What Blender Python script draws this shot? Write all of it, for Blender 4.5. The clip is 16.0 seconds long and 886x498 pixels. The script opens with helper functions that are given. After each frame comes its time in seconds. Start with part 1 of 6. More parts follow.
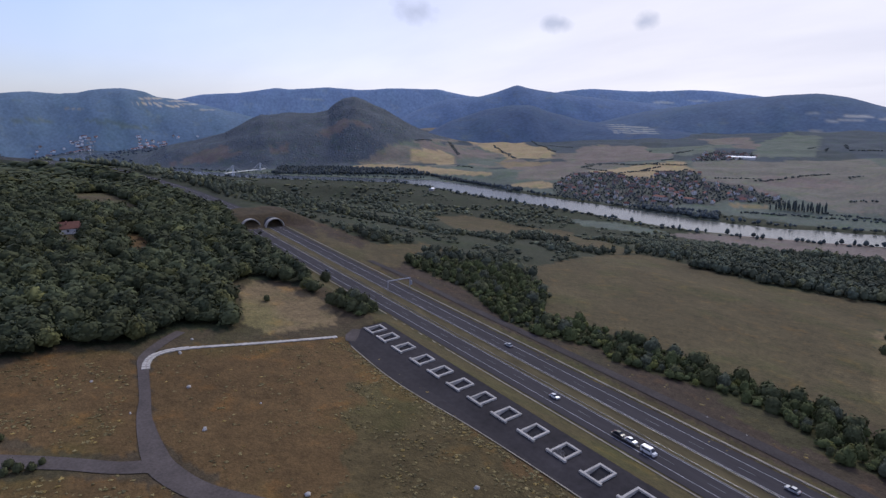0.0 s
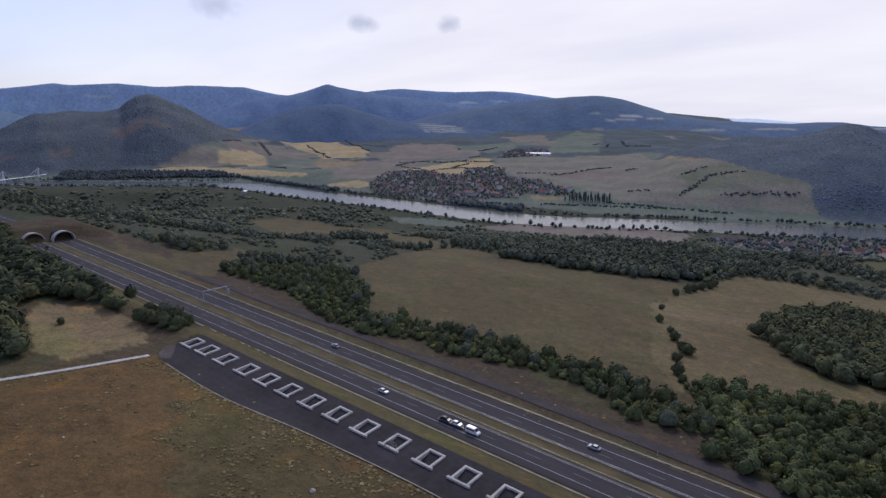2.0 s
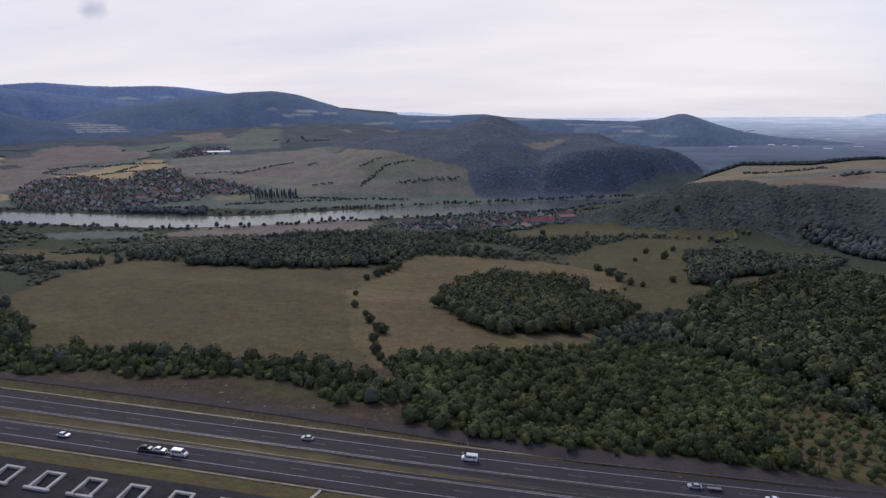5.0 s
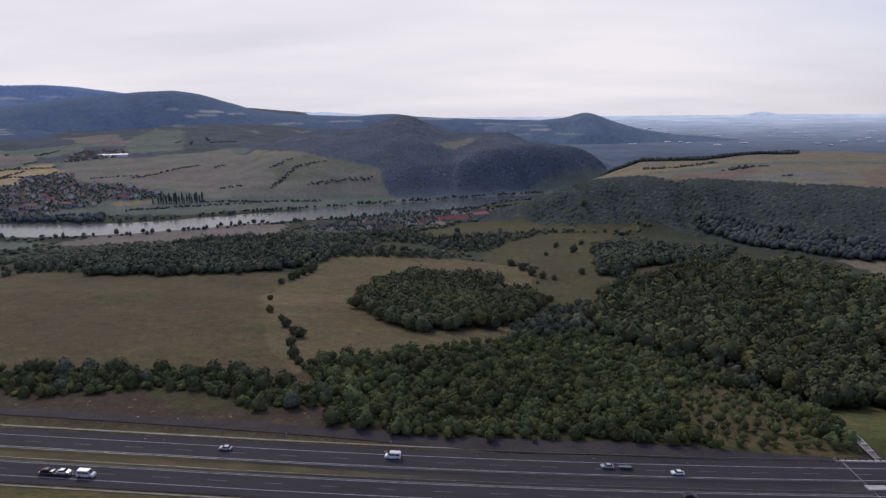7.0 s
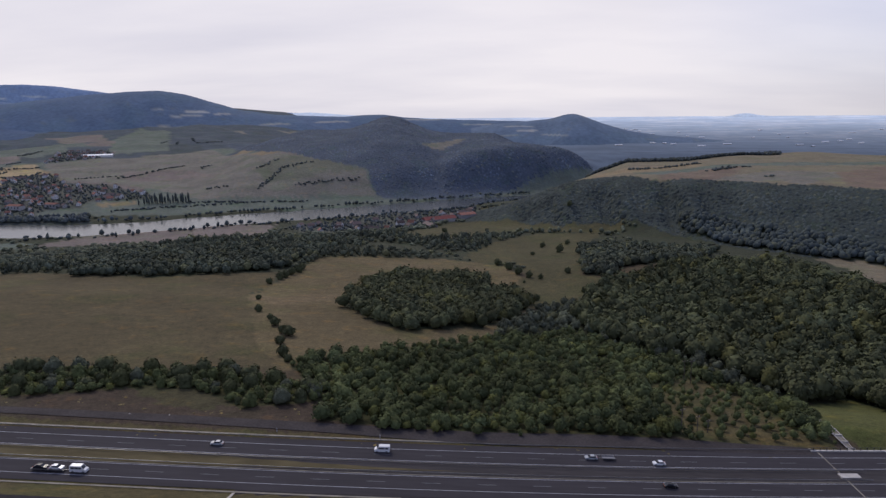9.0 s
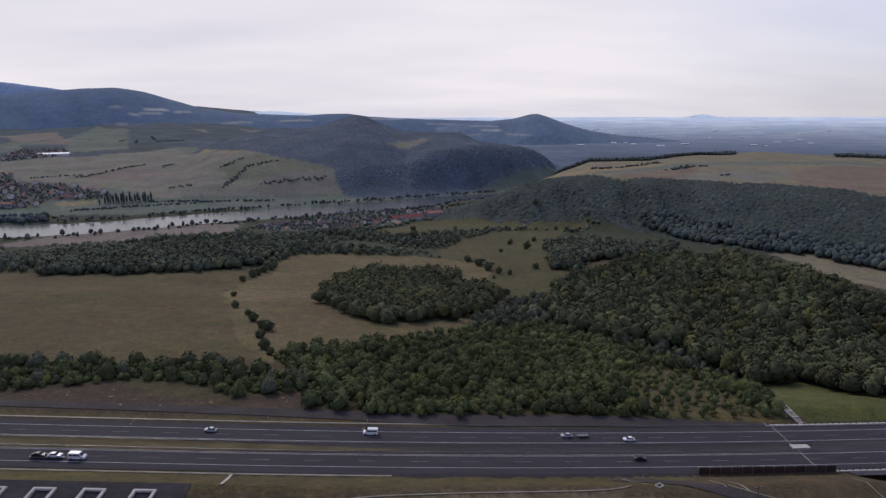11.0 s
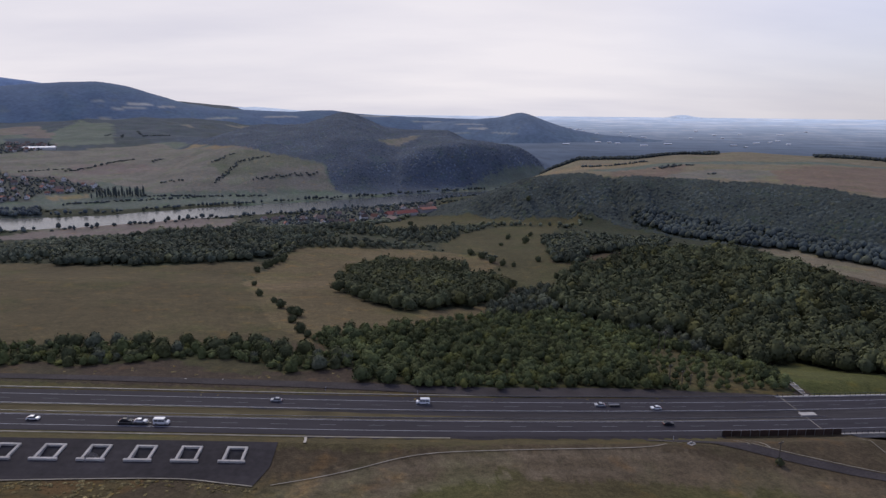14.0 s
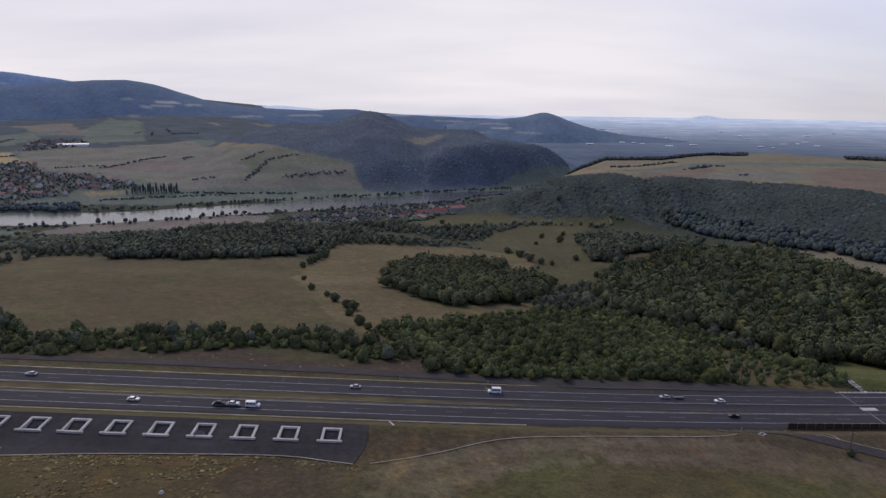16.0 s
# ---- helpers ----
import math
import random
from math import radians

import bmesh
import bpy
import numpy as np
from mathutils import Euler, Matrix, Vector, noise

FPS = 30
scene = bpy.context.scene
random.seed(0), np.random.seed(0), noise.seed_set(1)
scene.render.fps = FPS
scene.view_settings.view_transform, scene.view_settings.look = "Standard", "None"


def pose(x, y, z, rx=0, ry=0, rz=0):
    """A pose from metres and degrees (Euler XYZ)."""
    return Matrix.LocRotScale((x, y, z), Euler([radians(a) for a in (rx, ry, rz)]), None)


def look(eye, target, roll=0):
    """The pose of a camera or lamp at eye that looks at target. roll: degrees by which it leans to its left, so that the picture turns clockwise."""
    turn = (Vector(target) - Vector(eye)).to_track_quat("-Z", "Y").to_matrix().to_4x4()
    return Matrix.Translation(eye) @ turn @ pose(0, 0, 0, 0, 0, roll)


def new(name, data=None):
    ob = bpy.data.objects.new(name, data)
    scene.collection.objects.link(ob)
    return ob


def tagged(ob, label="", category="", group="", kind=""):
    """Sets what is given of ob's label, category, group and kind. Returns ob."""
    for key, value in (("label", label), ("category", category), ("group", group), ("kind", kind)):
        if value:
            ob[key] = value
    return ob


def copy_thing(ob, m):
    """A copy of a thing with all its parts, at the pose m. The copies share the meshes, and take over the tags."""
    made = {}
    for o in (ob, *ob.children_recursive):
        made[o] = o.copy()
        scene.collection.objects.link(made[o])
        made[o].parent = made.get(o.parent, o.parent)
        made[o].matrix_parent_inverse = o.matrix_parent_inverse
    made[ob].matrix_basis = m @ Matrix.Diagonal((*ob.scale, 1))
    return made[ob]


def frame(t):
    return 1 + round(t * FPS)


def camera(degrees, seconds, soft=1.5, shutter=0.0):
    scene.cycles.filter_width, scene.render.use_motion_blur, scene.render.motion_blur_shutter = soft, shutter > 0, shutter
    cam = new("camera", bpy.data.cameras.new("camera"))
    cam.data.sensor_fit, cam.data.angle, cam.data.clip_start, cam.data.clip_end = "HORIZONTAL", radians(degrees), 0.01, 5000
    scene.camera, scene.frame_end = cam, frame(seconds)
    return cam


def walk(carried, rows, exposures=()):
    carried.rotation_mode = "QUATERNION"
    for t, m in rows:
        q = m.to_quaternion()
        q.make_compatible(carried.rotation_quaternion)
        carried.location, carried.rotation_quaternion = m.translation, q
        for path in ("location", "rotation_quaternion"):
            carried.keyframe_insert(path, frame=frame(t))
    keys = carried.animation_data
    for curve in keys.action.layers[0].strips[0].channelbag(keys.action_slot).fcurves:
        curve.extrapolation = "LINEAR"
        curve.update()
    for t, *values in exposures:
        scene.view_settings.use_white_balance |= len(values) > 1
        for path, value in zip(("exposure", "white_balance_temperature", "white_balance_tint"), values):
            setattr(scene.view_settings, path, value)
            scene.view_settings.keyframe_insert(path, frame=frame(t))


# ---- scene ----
# ---- camera ----
cam = camera(69.95, 16.0, soft=1.4)


def aim(x, y, z, yaw, pitch, roll):
    """A pose from an eye, degrees to the left of +y, degrees up and lean."""
    return Matrix.Translation((x, y, z)) @ Euler((0, 0, radians(yaw))).to_matrix().to_4x4() @ pose(0, 0, 0, 90 + pitch, 0, 0) @ pose(0, 0, 0, 0, 0, roll)


ROWS = (
    (0.0, 79.3, -130.9, 110.5, 54.88, -11.66, 0.44),
    (0.5, 77.6, -131.1, 111.0, 52.90, -11.73, 0.78),
    (1.0, 78.3, -132.2, 111.4, 48.21, -11.71, 0.66),
    (1.5, 79.9, -133.2, 111.7, 42.78, -11.66, 0.50),
    (2.0, 81.8, -133.9, 111.7, 38.37, -11.61, 0.45),
    (2.5, 82.8, -135.3, 112.0, 34.06, -11.61, 0.30),
    (3.0, 83.5, -136.1, 112.3, 29.63, -11.64, 0.27),
    (3.5, 83.8, -136.3, 112.8, 23.98, -11.73, 0.08),
    (4.0, 83.7, -136.6, 113.2, 18.44, -11.90, -0.19),
    (4.5, 84.0, -137.3, 113.4, 14.21, -11.99, -0.39),
    (5.0, 84.5, -138.2, 113.5, 10.54, -12.03, -0.44),
    (7.5, 84.5, -141.0, 113.8, 2.45, -12.14, -0.70),
    (8.0, 84.8, -141.8, 113.8, 2.84, -12.15, -0.66),
    (8.5, 85.0, -143.4, 113.9, 2.74, -12.11, -0.59),
    (9.0, 84.6, -145.7, 113.8, 1.58, -12.08, -0.56),
    (11.5, 73.8, -162.8, 114.2, -2.74, -12.19, -0.15),
    (12.0, 69.5, -166.7, 114.6, -3.96, -12.23, -0.11),
    (12.5, 65.3, -170.4, 114.3, -4.45, -12.26, 0.02),
    (13.0, 60.9, -174.4, 114.0, -4.37, -12.29, 0.06),
    (13.5, 55.6, -177.7, 113.8, -4.07, -12.28, 0.28),
    (14.0, 49.7, -180.5, 113.7, -3.58, -12.33, 0.43),
    (14.5, 43.9, -182.5, 114.0, -2.94, -12.40, 0.51),
    (15.0, 38.0, -184.6, 113.1, -2.01, -12.41, 0.63),
    (15.5, 32.0, -187.1, 113.1, -1.77, -12.39, 0.60),
    (16.0, 25.8, -190.1, 113.9, -2.00, -12.40, 0.70),
)
walk(cam, [(t, aim(*p)) for t, *p in ROWS], [(0.0, 0.19, 6300, 11), (3.5, 0.10, 6500, 11), (8.0, 0.0, 6700, 11), (16.0, 0.0, 6700, 11)])

# ---- sky and sun ----
SUN_AZ, SUN_UP = 28.0, 42.0
world = bpy.data.worlds.new("overcast_sky")
scene.world = world
world.use_nodes = True
wt = world.node_tree
wt.nodes.clear()
sky = wt.nodes.new("ShaderNodeTexSky")
sky.sky_type, sky.sun_disc = "NISHITA", False
sky.sun_elevation, sky.sun_rotation = radians(SUN_UP), radians(-SUN_AZ)
sky.air_density, sky.dust_density = 1.4, 0.9
tint = wt.nodes.new("ShaderNodeMix")
tint.data_type, tint.blend_type = "RGBA", "MULTIPLY"
tint.inputs[0].default_value = 1.0
tint.inputs[7].default_value = (0.067, 0.083, 0.152, 1)
wt.links.new(sky.outputs[0], tint.inputs[6])
where = wt.nodes.new("ShaderNodeTexCoord")
# the cloud deck: the direction divided by its height gives flat streets of cloud
split = wt.nodes.new("ShaderNodeSeparateXYZ")
wt.links.new(where.outputs["Generated"], split.inputs[0])


def wmath(op, a, b=None, c=None):
    n = wt.nodes.new("ShaderNodeMath")
    n.operation = op
    for k, v in enumerate((a, b, c)):
        if v is None:
            continue
        if isinstance(v, (int, float)):
            n.inputs[k].default_value = v
        else:
            wt.links.new(v, n.inputs[k])
    return n.outputs[0]


lift = wmath("ADD", wmath("MAXIMUM", split.outputs[2], 0.0), 0.16)
flat = wt.nodes.new("ShaderNodeCombineXYZ")
wt.links.new(wmath("DIVIDE", split.outputs[0], lift), flat.inputs[0])
wt.links.new(wmath("DIVIDE", split.outputs[1], lift), flat.inputs[1])


def wnoise(scale, detail, rough, shift, stretch):
    m = wt.nodes.new("ShaderNodeMapping")
    m.inputs["Location"].default_value = shift
    m.inputs["Scale"].default_value = stretch
    m.inputs["Rotation"].default_value = (0, 0, 0.5)
    wt.links.new(flat.outputs[0], m.inputs[0])
    n = wt.nodes.new("ShaderNodeTexNoise")
    n.inputs["Scale"].default_value, n.inputs["Detail"].default_value, n.inputs["Roughness"].default_value = scale, detail, rough
    wt.links.new(m.outputs[0], n.inputs["Vector"])
    return n.outputs["Fac"]


broad = wnoise(0.22, 3, 0.5, (3.1, 0.4, 0), (1.0, 1.7, 1))
fine = wnoise(0.8, 5, 0.55, (0.7, 5.2, 0), (0.9, 1.8, 1))
mix = wmath("ADD", wmath("MULTIPLY", broad, 0.72), wmath("MULTIPLY", fine, 0.28))
tone = wt.nodes.new("ShaderNodeValToRGB")
tone.color_ramp.elements[0].position, tone.color_ramp.elements[1].position = 0.34, 0.58
tone.color_ramp.elements[0].color, tone.color_ramp.elements[1].color = (0.66, 0.66, 0.765, 1), (0.86, 0.84, 0.90, 1)
wt.links.new(mix, tone.inputs[0])
# clearer, bluer air away from the sun (to the left)
sx, sy = -math.sin(radians(SUN_AZ - 15)), math.cos(radians(SUN_AZ - 15))
facing = wmath("ADD", wmath("MULTIPLY", split.outputs[0], sx), wmath("MULTIPLY", split.outputs[1], sy))
deck = wt.nodes.new("ShaderNodeMapRange")
deck.inputs[1].default_value, deck.inputs[2].default_value, deck.inputs[3].default_value, deck.inputs[4].default_value = 0.30, 0.88, 0.30, 0.97
wt.links.new(facing, deck.inputs[0])
cover = wt.nodes.new("ShaderNodeMix")
cover.data_type = "RGBA"
wt.links.new(deck.outputs[0], cover.inputs[0])
wt.links.new(tint.outputs[2], cover.inputs[6])
wt.links.new(tone.outputs[0], cover.inputs[7])
# three small grey clouds low over the hills
ragged = wt.nodes.new("ShaderNodeTexNoise")
ragged.inputs["Scale"].default_value, ragged.inputs["Detail"].default_value = 26, 5
wt.links.new(where.outputs["Generated"], ragged.inputs["Vector"])
sky_out = cover.outputs[2]
for az, up, wide, flatness in ((57.4, 8.9, 0.034, 1.5), (45.3, 7.9, 0.03, 2.6), (38.2, 7.85, 0.022, 1.6)):
    cx, cy, cz = -math.sin(radians(az)) * math.cos(radians(up)), math.cos(radians(az)) * math.cos(radians(up)), math.sin(radians(up))
    side = wmath("ADD", wmath("MULTIPLY", split.outputs[0], cy), wmath("MULTIPLY", split.outputs[1], -cx))
    rise = wmath("MULTIPLY", wmath("SUBTRACT", split.outputs[2], cz), flatness)
    far = wmath("SQRT", wmath("ADD", wmath("MULTIPLY", side, side), wmath("MULTIPLY", rise, rise)))
    ahead = wmath("ADD", wmath("MULTIPLY", split.outputs[0], cx), wmath("MULTIPLY", split.outputs[1], cy))
    edge = wmath("SUBTRACT", wide * 1.25, wmath("ADD", far, wmath("MULTIPLY", wmath("SUBTRACT", ragged.outputs["Fac"], 0.42), wide * 2.2)))
    soft = wt.nodes.new("ShaderNodeMapRange")
    soft.inputs[1].default_value, soft.inputs[2].default_value = 0.0, wide * 0.9
    soft.inputs[3].default_value, soft.inputs[4].default_value = 0.0, 0.75
    wt.links.new(edge, soft.inputs[0])
    mask = wmath("MULTIPLY", soft.outputs[0], wmath("GREATER_THAN", ahead, 0.0))
    cloud = wt.nodes.new("ShaderNodeMix")
    cloud.data_type = "RGBA"
    cloud.inputs[7].default_value = (0.42, 0.46, 0.60, 1)
    wt.links.new(mask, cloud.inputs[0])
    wt.links.new(sky_out, cloud.inputs[6])
    sky_out = cloud.outputs[2]
back = wt.nodes.new("ShaderNodeBackground")
back.inputs[1].default_value = 1.0
wt.links.new(sky_out, back.inputs[0])
wout = wt.nodes.new("ShaderNodeOutputWorld")
wt.links.new(back.outputs[0], wout.inputs[0])

lamp = bpy.data.lights.new("sun", "SUN")
lamp.energy, lamp.angle, lamp.color = 1.5, radians(12), (1.0, 0.94, 0.85)
sun = new("sun", lamp)
sun.matrix_world = look((0, 0, 0), (math.sin(radians(SUN_AZ)) * math.cos(radians(SUN_UP)), -math.cos(radians(SUN_AZ)) * math.cos(radians(SUN_UP)), -math.sin(radians(SUN_UP))))
scene.view_settings.exposure = 0.0

# ---- materials ----
def material(name, color, rough=0.9, metal=0.0, spots=(), bump=None, attribute=None, random_tone=0.0, island=0.0, glow=0.0):
    """A procedural surface: a base colour (or a colour attribute) varied by noises (scale in 1/m, strength, stretch) and fine relief."""
    m = bpy.data.materials.new(name)
    m.use_nodes = True
    t = m.node_tree
    b = t.nodes["Principled BSDF"]
    b.inputs["Roughness"].default_value, b.inputs["Metallic"].default_value = rough, metal
    b.inputs["Specular IOR Level"].default_value = 0.3 if rough < 0.7 else 0.12
    if attribute:
        a = t.nodes.new("ShaderNodeAttribute")
        a.attribute_name = attribute
        out = a.outputs["Color"]
    else:
        a = t.nodes.new("ShaderNodeRGB")
        a.outputs[0].default_value = (*color, 1)
        out = a.outputs[0]
    g = t.nodes.new("ShaderNodeNewGeometry")

    def times(value_out, low, high, src):
        r = t.nodes.new("ShaderNodeMapRange")
        r.inputs[1].default_value, r.inputs[2].default_value = 0.28, 0.72
        r.inputs[3].default_value, r.inputs[4].default_value = low, high
        t.links.new(value_out, r.inputs[0])
        v = t.nodes.new("ShaderNodeVectorMath")
        v.operation = "SCALE"
        t.links.new(src, v.inputs[0])
        t.links.new(r.outputs[0], v.inputs["Scale"])
        return v.outputs[0]

    for scale, strength, stretch in spots:
        mp = t.nodes.new("ShaderNodeMapping")
        mp.inputs["Scale"].default_value = stretch
        t.links.new(g.outputs["Position"], mp.inputs[0])
        n = t.nodes.new("ShaderNodeTexNoise")
        n.inputs["Scale"].default_value, n.inputs["Detail"].default_value = scale, 4
        t.links.new(mp.outputs[0], n.inputs["Vector"])
        out = times(n.outputs["Fac"], 1 - strength, 1 + strength, out)
    if random_tone:
        o = t.nodes.new("ShaderNodeObjectInfo")
        out = times(o.outputs["Random"], 1 - random_tone, 1 + random_tone, out)
    if island:
        out = times(g.outputs["Random Per Island"], 1 - island, 1 + island, out)
    t.links.new(out, b.inputs["Base Color"])
    # self-glow, used for far hills and plain as a stand-in for haze
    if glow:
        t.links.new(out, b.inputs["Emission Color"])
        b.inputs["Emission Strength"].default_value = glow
    if bump:
        n = t.nodes.new("ShaderNodeTexNoise")
        n.inputs["Scale"].default_value, n.inputs["Detail"].default_value = bump[0], 6
        t.links.new(g.outputs["Position"], n.inputs["Vector"])
        u = t.nodes.new("ShaderNodeBump")
        u.inputs["Strength"].default_value, u.inputs["Distance"].default_value = bump[1], bump[2]
        t.links.new(n.outputs["Fac"], u.inputs["Height"])
        t.links.new(u.outputs[0], b.inputs["Normal"])
    return m


EVEN = (1, 1, 1)
M_GROUND = material("ground_cover", (0.1, 0.1, 0.1), 0.95, spots=((0.02, 0.16, EVEN), (0.14, 0.18, EVEN), (0.55, 0.24, EVEN), (1.9, 0.26, EVEN)), bump=(1.2, 0.7, 0.5), attribute="cover")


def add_growth(m, scale, green, dark):
    """Lets patches of greener growth and darker tufts run over the colours of the ground."""
    t = m.node_tree
    b = t.nodes["Principled BSDF"]
    src = b.inputs["Base Color"].links[0].from_socket
    g = [n for n in t.nodes if n.bl_idname == "ShaderNodeNewGeometry"][0]
    for sc, low, high, colour, amount in ((scale, 0.50, 0.66, green, 0.6), (scale * 14, 0.56, 0.74, dark, 0.6), (scale * 3.2, 0.56, 0.72, (1.42, 1.14, 0.80), 0.85)):
        n = t.nodes.new("ShaderNodeTexNoise")
        n.inputs["Scale"].default_value, n.inputs["Detail"].default_value, n.inputs["Roughness"].default_value = sc, 6, 0.62
        t.links.new(g.outputs["Position"], n.inputs["Vector"])
        k = t.nodes.new("ShaderNodeMapRange")
        k.inputs[1].default_value, k.inputs[2].default_value, k.inputs[3].default_value, k.inputs[4].default_value = low, high, 0, amount
        t.links.new(n.outputs["Fac"], k.inputs[0])
        x = t.nodes.new("ShaderNodeMix")
        x.data_type, x.blend_type = "RGBA", "MULTIPLY"
        x.inputs[7].default_value = (*colour, 1)
        t.links.new(k.outputs[0], x.inputs[0])
        t.links.new(src, x.inputs[6])
        src = x.outputs[2]
    t.links.new(src, b.inputs["Base Color"])


add_growth(M_GROUND, 0.022, (0.80, 1.02, 0.72), (0.62, 0.66, 0.60))
M_ASPHALT = material("asphalt", (0.043, 0.039, 0.043), 0.85, spots=((0.03, 0.12, (1, 6, 1)), (0.5, 0.12, (0.15, 1.5, 1))), bump=(6, 0.2, 0.02))
M_OLD_ASPHALT = material("patched_asphalt", (0.036, 0.032, 0.034), 0.9, spots=((0.06, 0.25, EVEN), (0.5, 0.2, EVEN)), bump=(4, 0.3, 0.03))
M_GRAVEL = material("dark_gravel", (0.050, 0.043, 0.042), 0.95, spots=((0.1, 0.2, EVEN), (1.2, 0.25, EVEN)), bump=(3, 0.5, 0.06))
M_PAINT = material("road_paint", (0.36, 0.36, 0.38), 0.7, spots=((0.4, 0.25, EVEN),))
M_DASH = material("worn_road_paint", (0.20, 0.20, 0.21), 0.8, spots=((0.4, 0.3, EVEN),))
M_CONCRETE = material("pale_concrete", (0.42, 0.39, 0.35), 0.85, spots=((0.25, 0.18, EVEN), (1.8, 0.15, EVEN)), bump=(5, 0.25, 0.03), random_tone=0.08)
M_LANE = material("worn_lane_asphalt", (0.088, 0.074, 0.068), 0.95, spots=((0.12, 0.2, EVEN), (1.2, 0.2, EVEN)), bump=(3, 0.4, 0.05))
M_KERB = material("kerb_stone", (0.25, 0.225, 0.18), 0.9, spots=((0.2, 0.3, EVEN),))
M_WATER = material("river_water", (0.05, 0.06, 0.065), 0.22, bump=(0.25, 0.28, 0.25))
M_WATER.node_tree.nodes["Principled BSDF"].inputs["Specular IOR Level"].default_value = 0.8
# the tones hold painted-in haze, bluer and paler with distance; all glow without lamps
M_RIDGE = [material("hazed_far_hills_%d" % k, (0, 0, 0), 1.0, attribute="cover", spots=((0.012, 0.10, EVEN), (0.06, 0.16, EVEN)), bump=(0.03, 0.3, 6.0), glow=g) for k, g in enumerate((0.45, 0.35, 0.30, 0.28, 0.34, 0.36, 0.9))]
RIDGE_HAZE_TONE = ((0.108, 0.154, 0.256), (0.084, 0.124, 0.182), (0.056, 0.085, 0.140), (0.046, 0.071, 0.124), (0.074, 0.103, 0.152), (0.074, 0.111, 0.192), (0.28, 0.33, 0.41))
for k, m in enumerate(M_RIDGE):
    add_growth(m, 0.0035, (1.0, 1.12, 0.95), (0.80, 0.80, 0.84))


def mesh_object(name, verts, faces, mat, parent=None, smooth=False):
    me = bpy.data.meshes.new(name)
    me.from_pydata(verts, [], faces)
    me.materials.append(mat)
    if smooth:
        me.polygons.foreach_set("use_smooth", [True] * len(me.polygons))
    me.update()
    ob = new(name, me)
    if parent:
        ob.parent = parent
    return ob
# ---- the lie of the land ----
# x runs along the motorway, y across it towards the river; the polar terms are about PX, PY.
PX, PY = 82.0, -140.0
WATER = -95.0


def ramp(v, a, b):
    u = np.clip((np.asarray(v, float) - a) / (b - a), 0.0, 1.0)
    return u * u * (3 - 2 * u)


def road_mid(x):
    """y of the motorway's middle."""
    x = np.asarray(x, float)
    right = np.where(x > 5, 1.85e-4 * (x - 5) ** 2, 0.0)
    left = np.where(x < -430, -2.96e-4 * (np.maximum(x, -1500) + 430) ** 2, 0.0)
    return 46.3 + np.minimum(right, 0.075 * np.maximum(x - 5, 0)) + left


def road_z(x):
    return -0.046 * np.clip(x, -900, 700)


def polar(az, d):
    a = math.radians(az)
    return PX - math.sin(a) * d, PY + math.cos(a) * d


# middle line of the river: azimuth to the left of +y, distance
RIVER = [polar(a, d) for a, d in ((79.0, 4900), (80.6, 4600), (83.0, 4150), (85.2, 3650), (85.3, 3200), (81.5, 2800), (75, 2480), (68, 2270), (61.5, 2165), (57, 2105), (54, 1975), (51.4, 1825), (48.8, 1735), (46, 1645),
                                  (42, 1545), (38, 1448), (34, 1372), (30, 1336), (27, 1326), (23.8, 1332), (20, 1345), (16, 1352), (11, 1375), (6, 1412), (1, 1470), (-3, 1530), (-7, 1570), (-12, 1640), (-15, 1800), (-18, 2080), (-24, 2800))]
BANK = 76.0
# a mean height for the ground across the motorway, by y
CROSS_Y = (-400, -150, -60, -7, 12, 28, 62, 85, 144, 210, 272, 314, 388, 600, 900, 1030, 1100, 4000)
CROSS_Z = (24, 13, 8.6, 5.9, 7.1, 0.0, 0.0, -2, -9, -18, -24, -28, -38, -49, -74, -88, -92, -92)
# rounded hills: azimuth, distance, height of the top, half widths across and along, in metres
HILLS = ((-24, 600, -25, 110, 85), (-36, 560, -24, 90, 80), (88.5, 650, 37, 66, 150), (100, 600, 50, 110, 150))
# long hills: distance of the crest, depth of the slope before and behind it, crest line as azimuth and degrees above the eye
LONG_HILLS = (
    (3200, 640, 420, ((81.5, -4.4), (80.3, -3.79), (78.1, -2.55), (75.9, -2.01), (73.6, -1.36), (71.7, -0.37), (70.5, 0.2), (68, 0.37), (66, 0.38), (64.9, 0.55), (64.3, 1.12), (63.6, 1.56), (62.7, 1.76), (61.9, 1.58), (61.1, 1.25), (60.1, 0.73),
                       (59.2, 0.15), (57.7, -0.62), (56.2, -1.35), (54.1, -2.0), (52, -2.9), (49, -4.5))),
    (2180, 640, 420, ((22, -4.6), (19.7, -3.24), (18.4, -2.67), (17.2, -2.29), (15.7, -1.82), (13.7, -1.44), (11.7, -1.36), (9.6, -1.08), (8.1, -0.69), (6.9, -0.36), (6.1, -0.27), (5.2, -0.42), (4.2, -0.82), (2.7, -1.32), (0.7, -1.66),
                       (-1.2, -1.77), (-3.2, -1.82), (-4.6, -2.39), (-6, -2.96), (-8, -4.2), (-10, -6))),
    (1900, 380, 300, ((3.4, -8), (2.6, -6.4), (1.1, -3.63), (-0.3, -2.98), (-2.7, -2.68), (-5.1, -2.58), (-7.9, -2.94), (-9.7, -2.92), (-10.8, -3.05), (-11.5, -3.5), (-12.2, -4.19), (-12.7, -4.6), (-13.6, -6))),
)
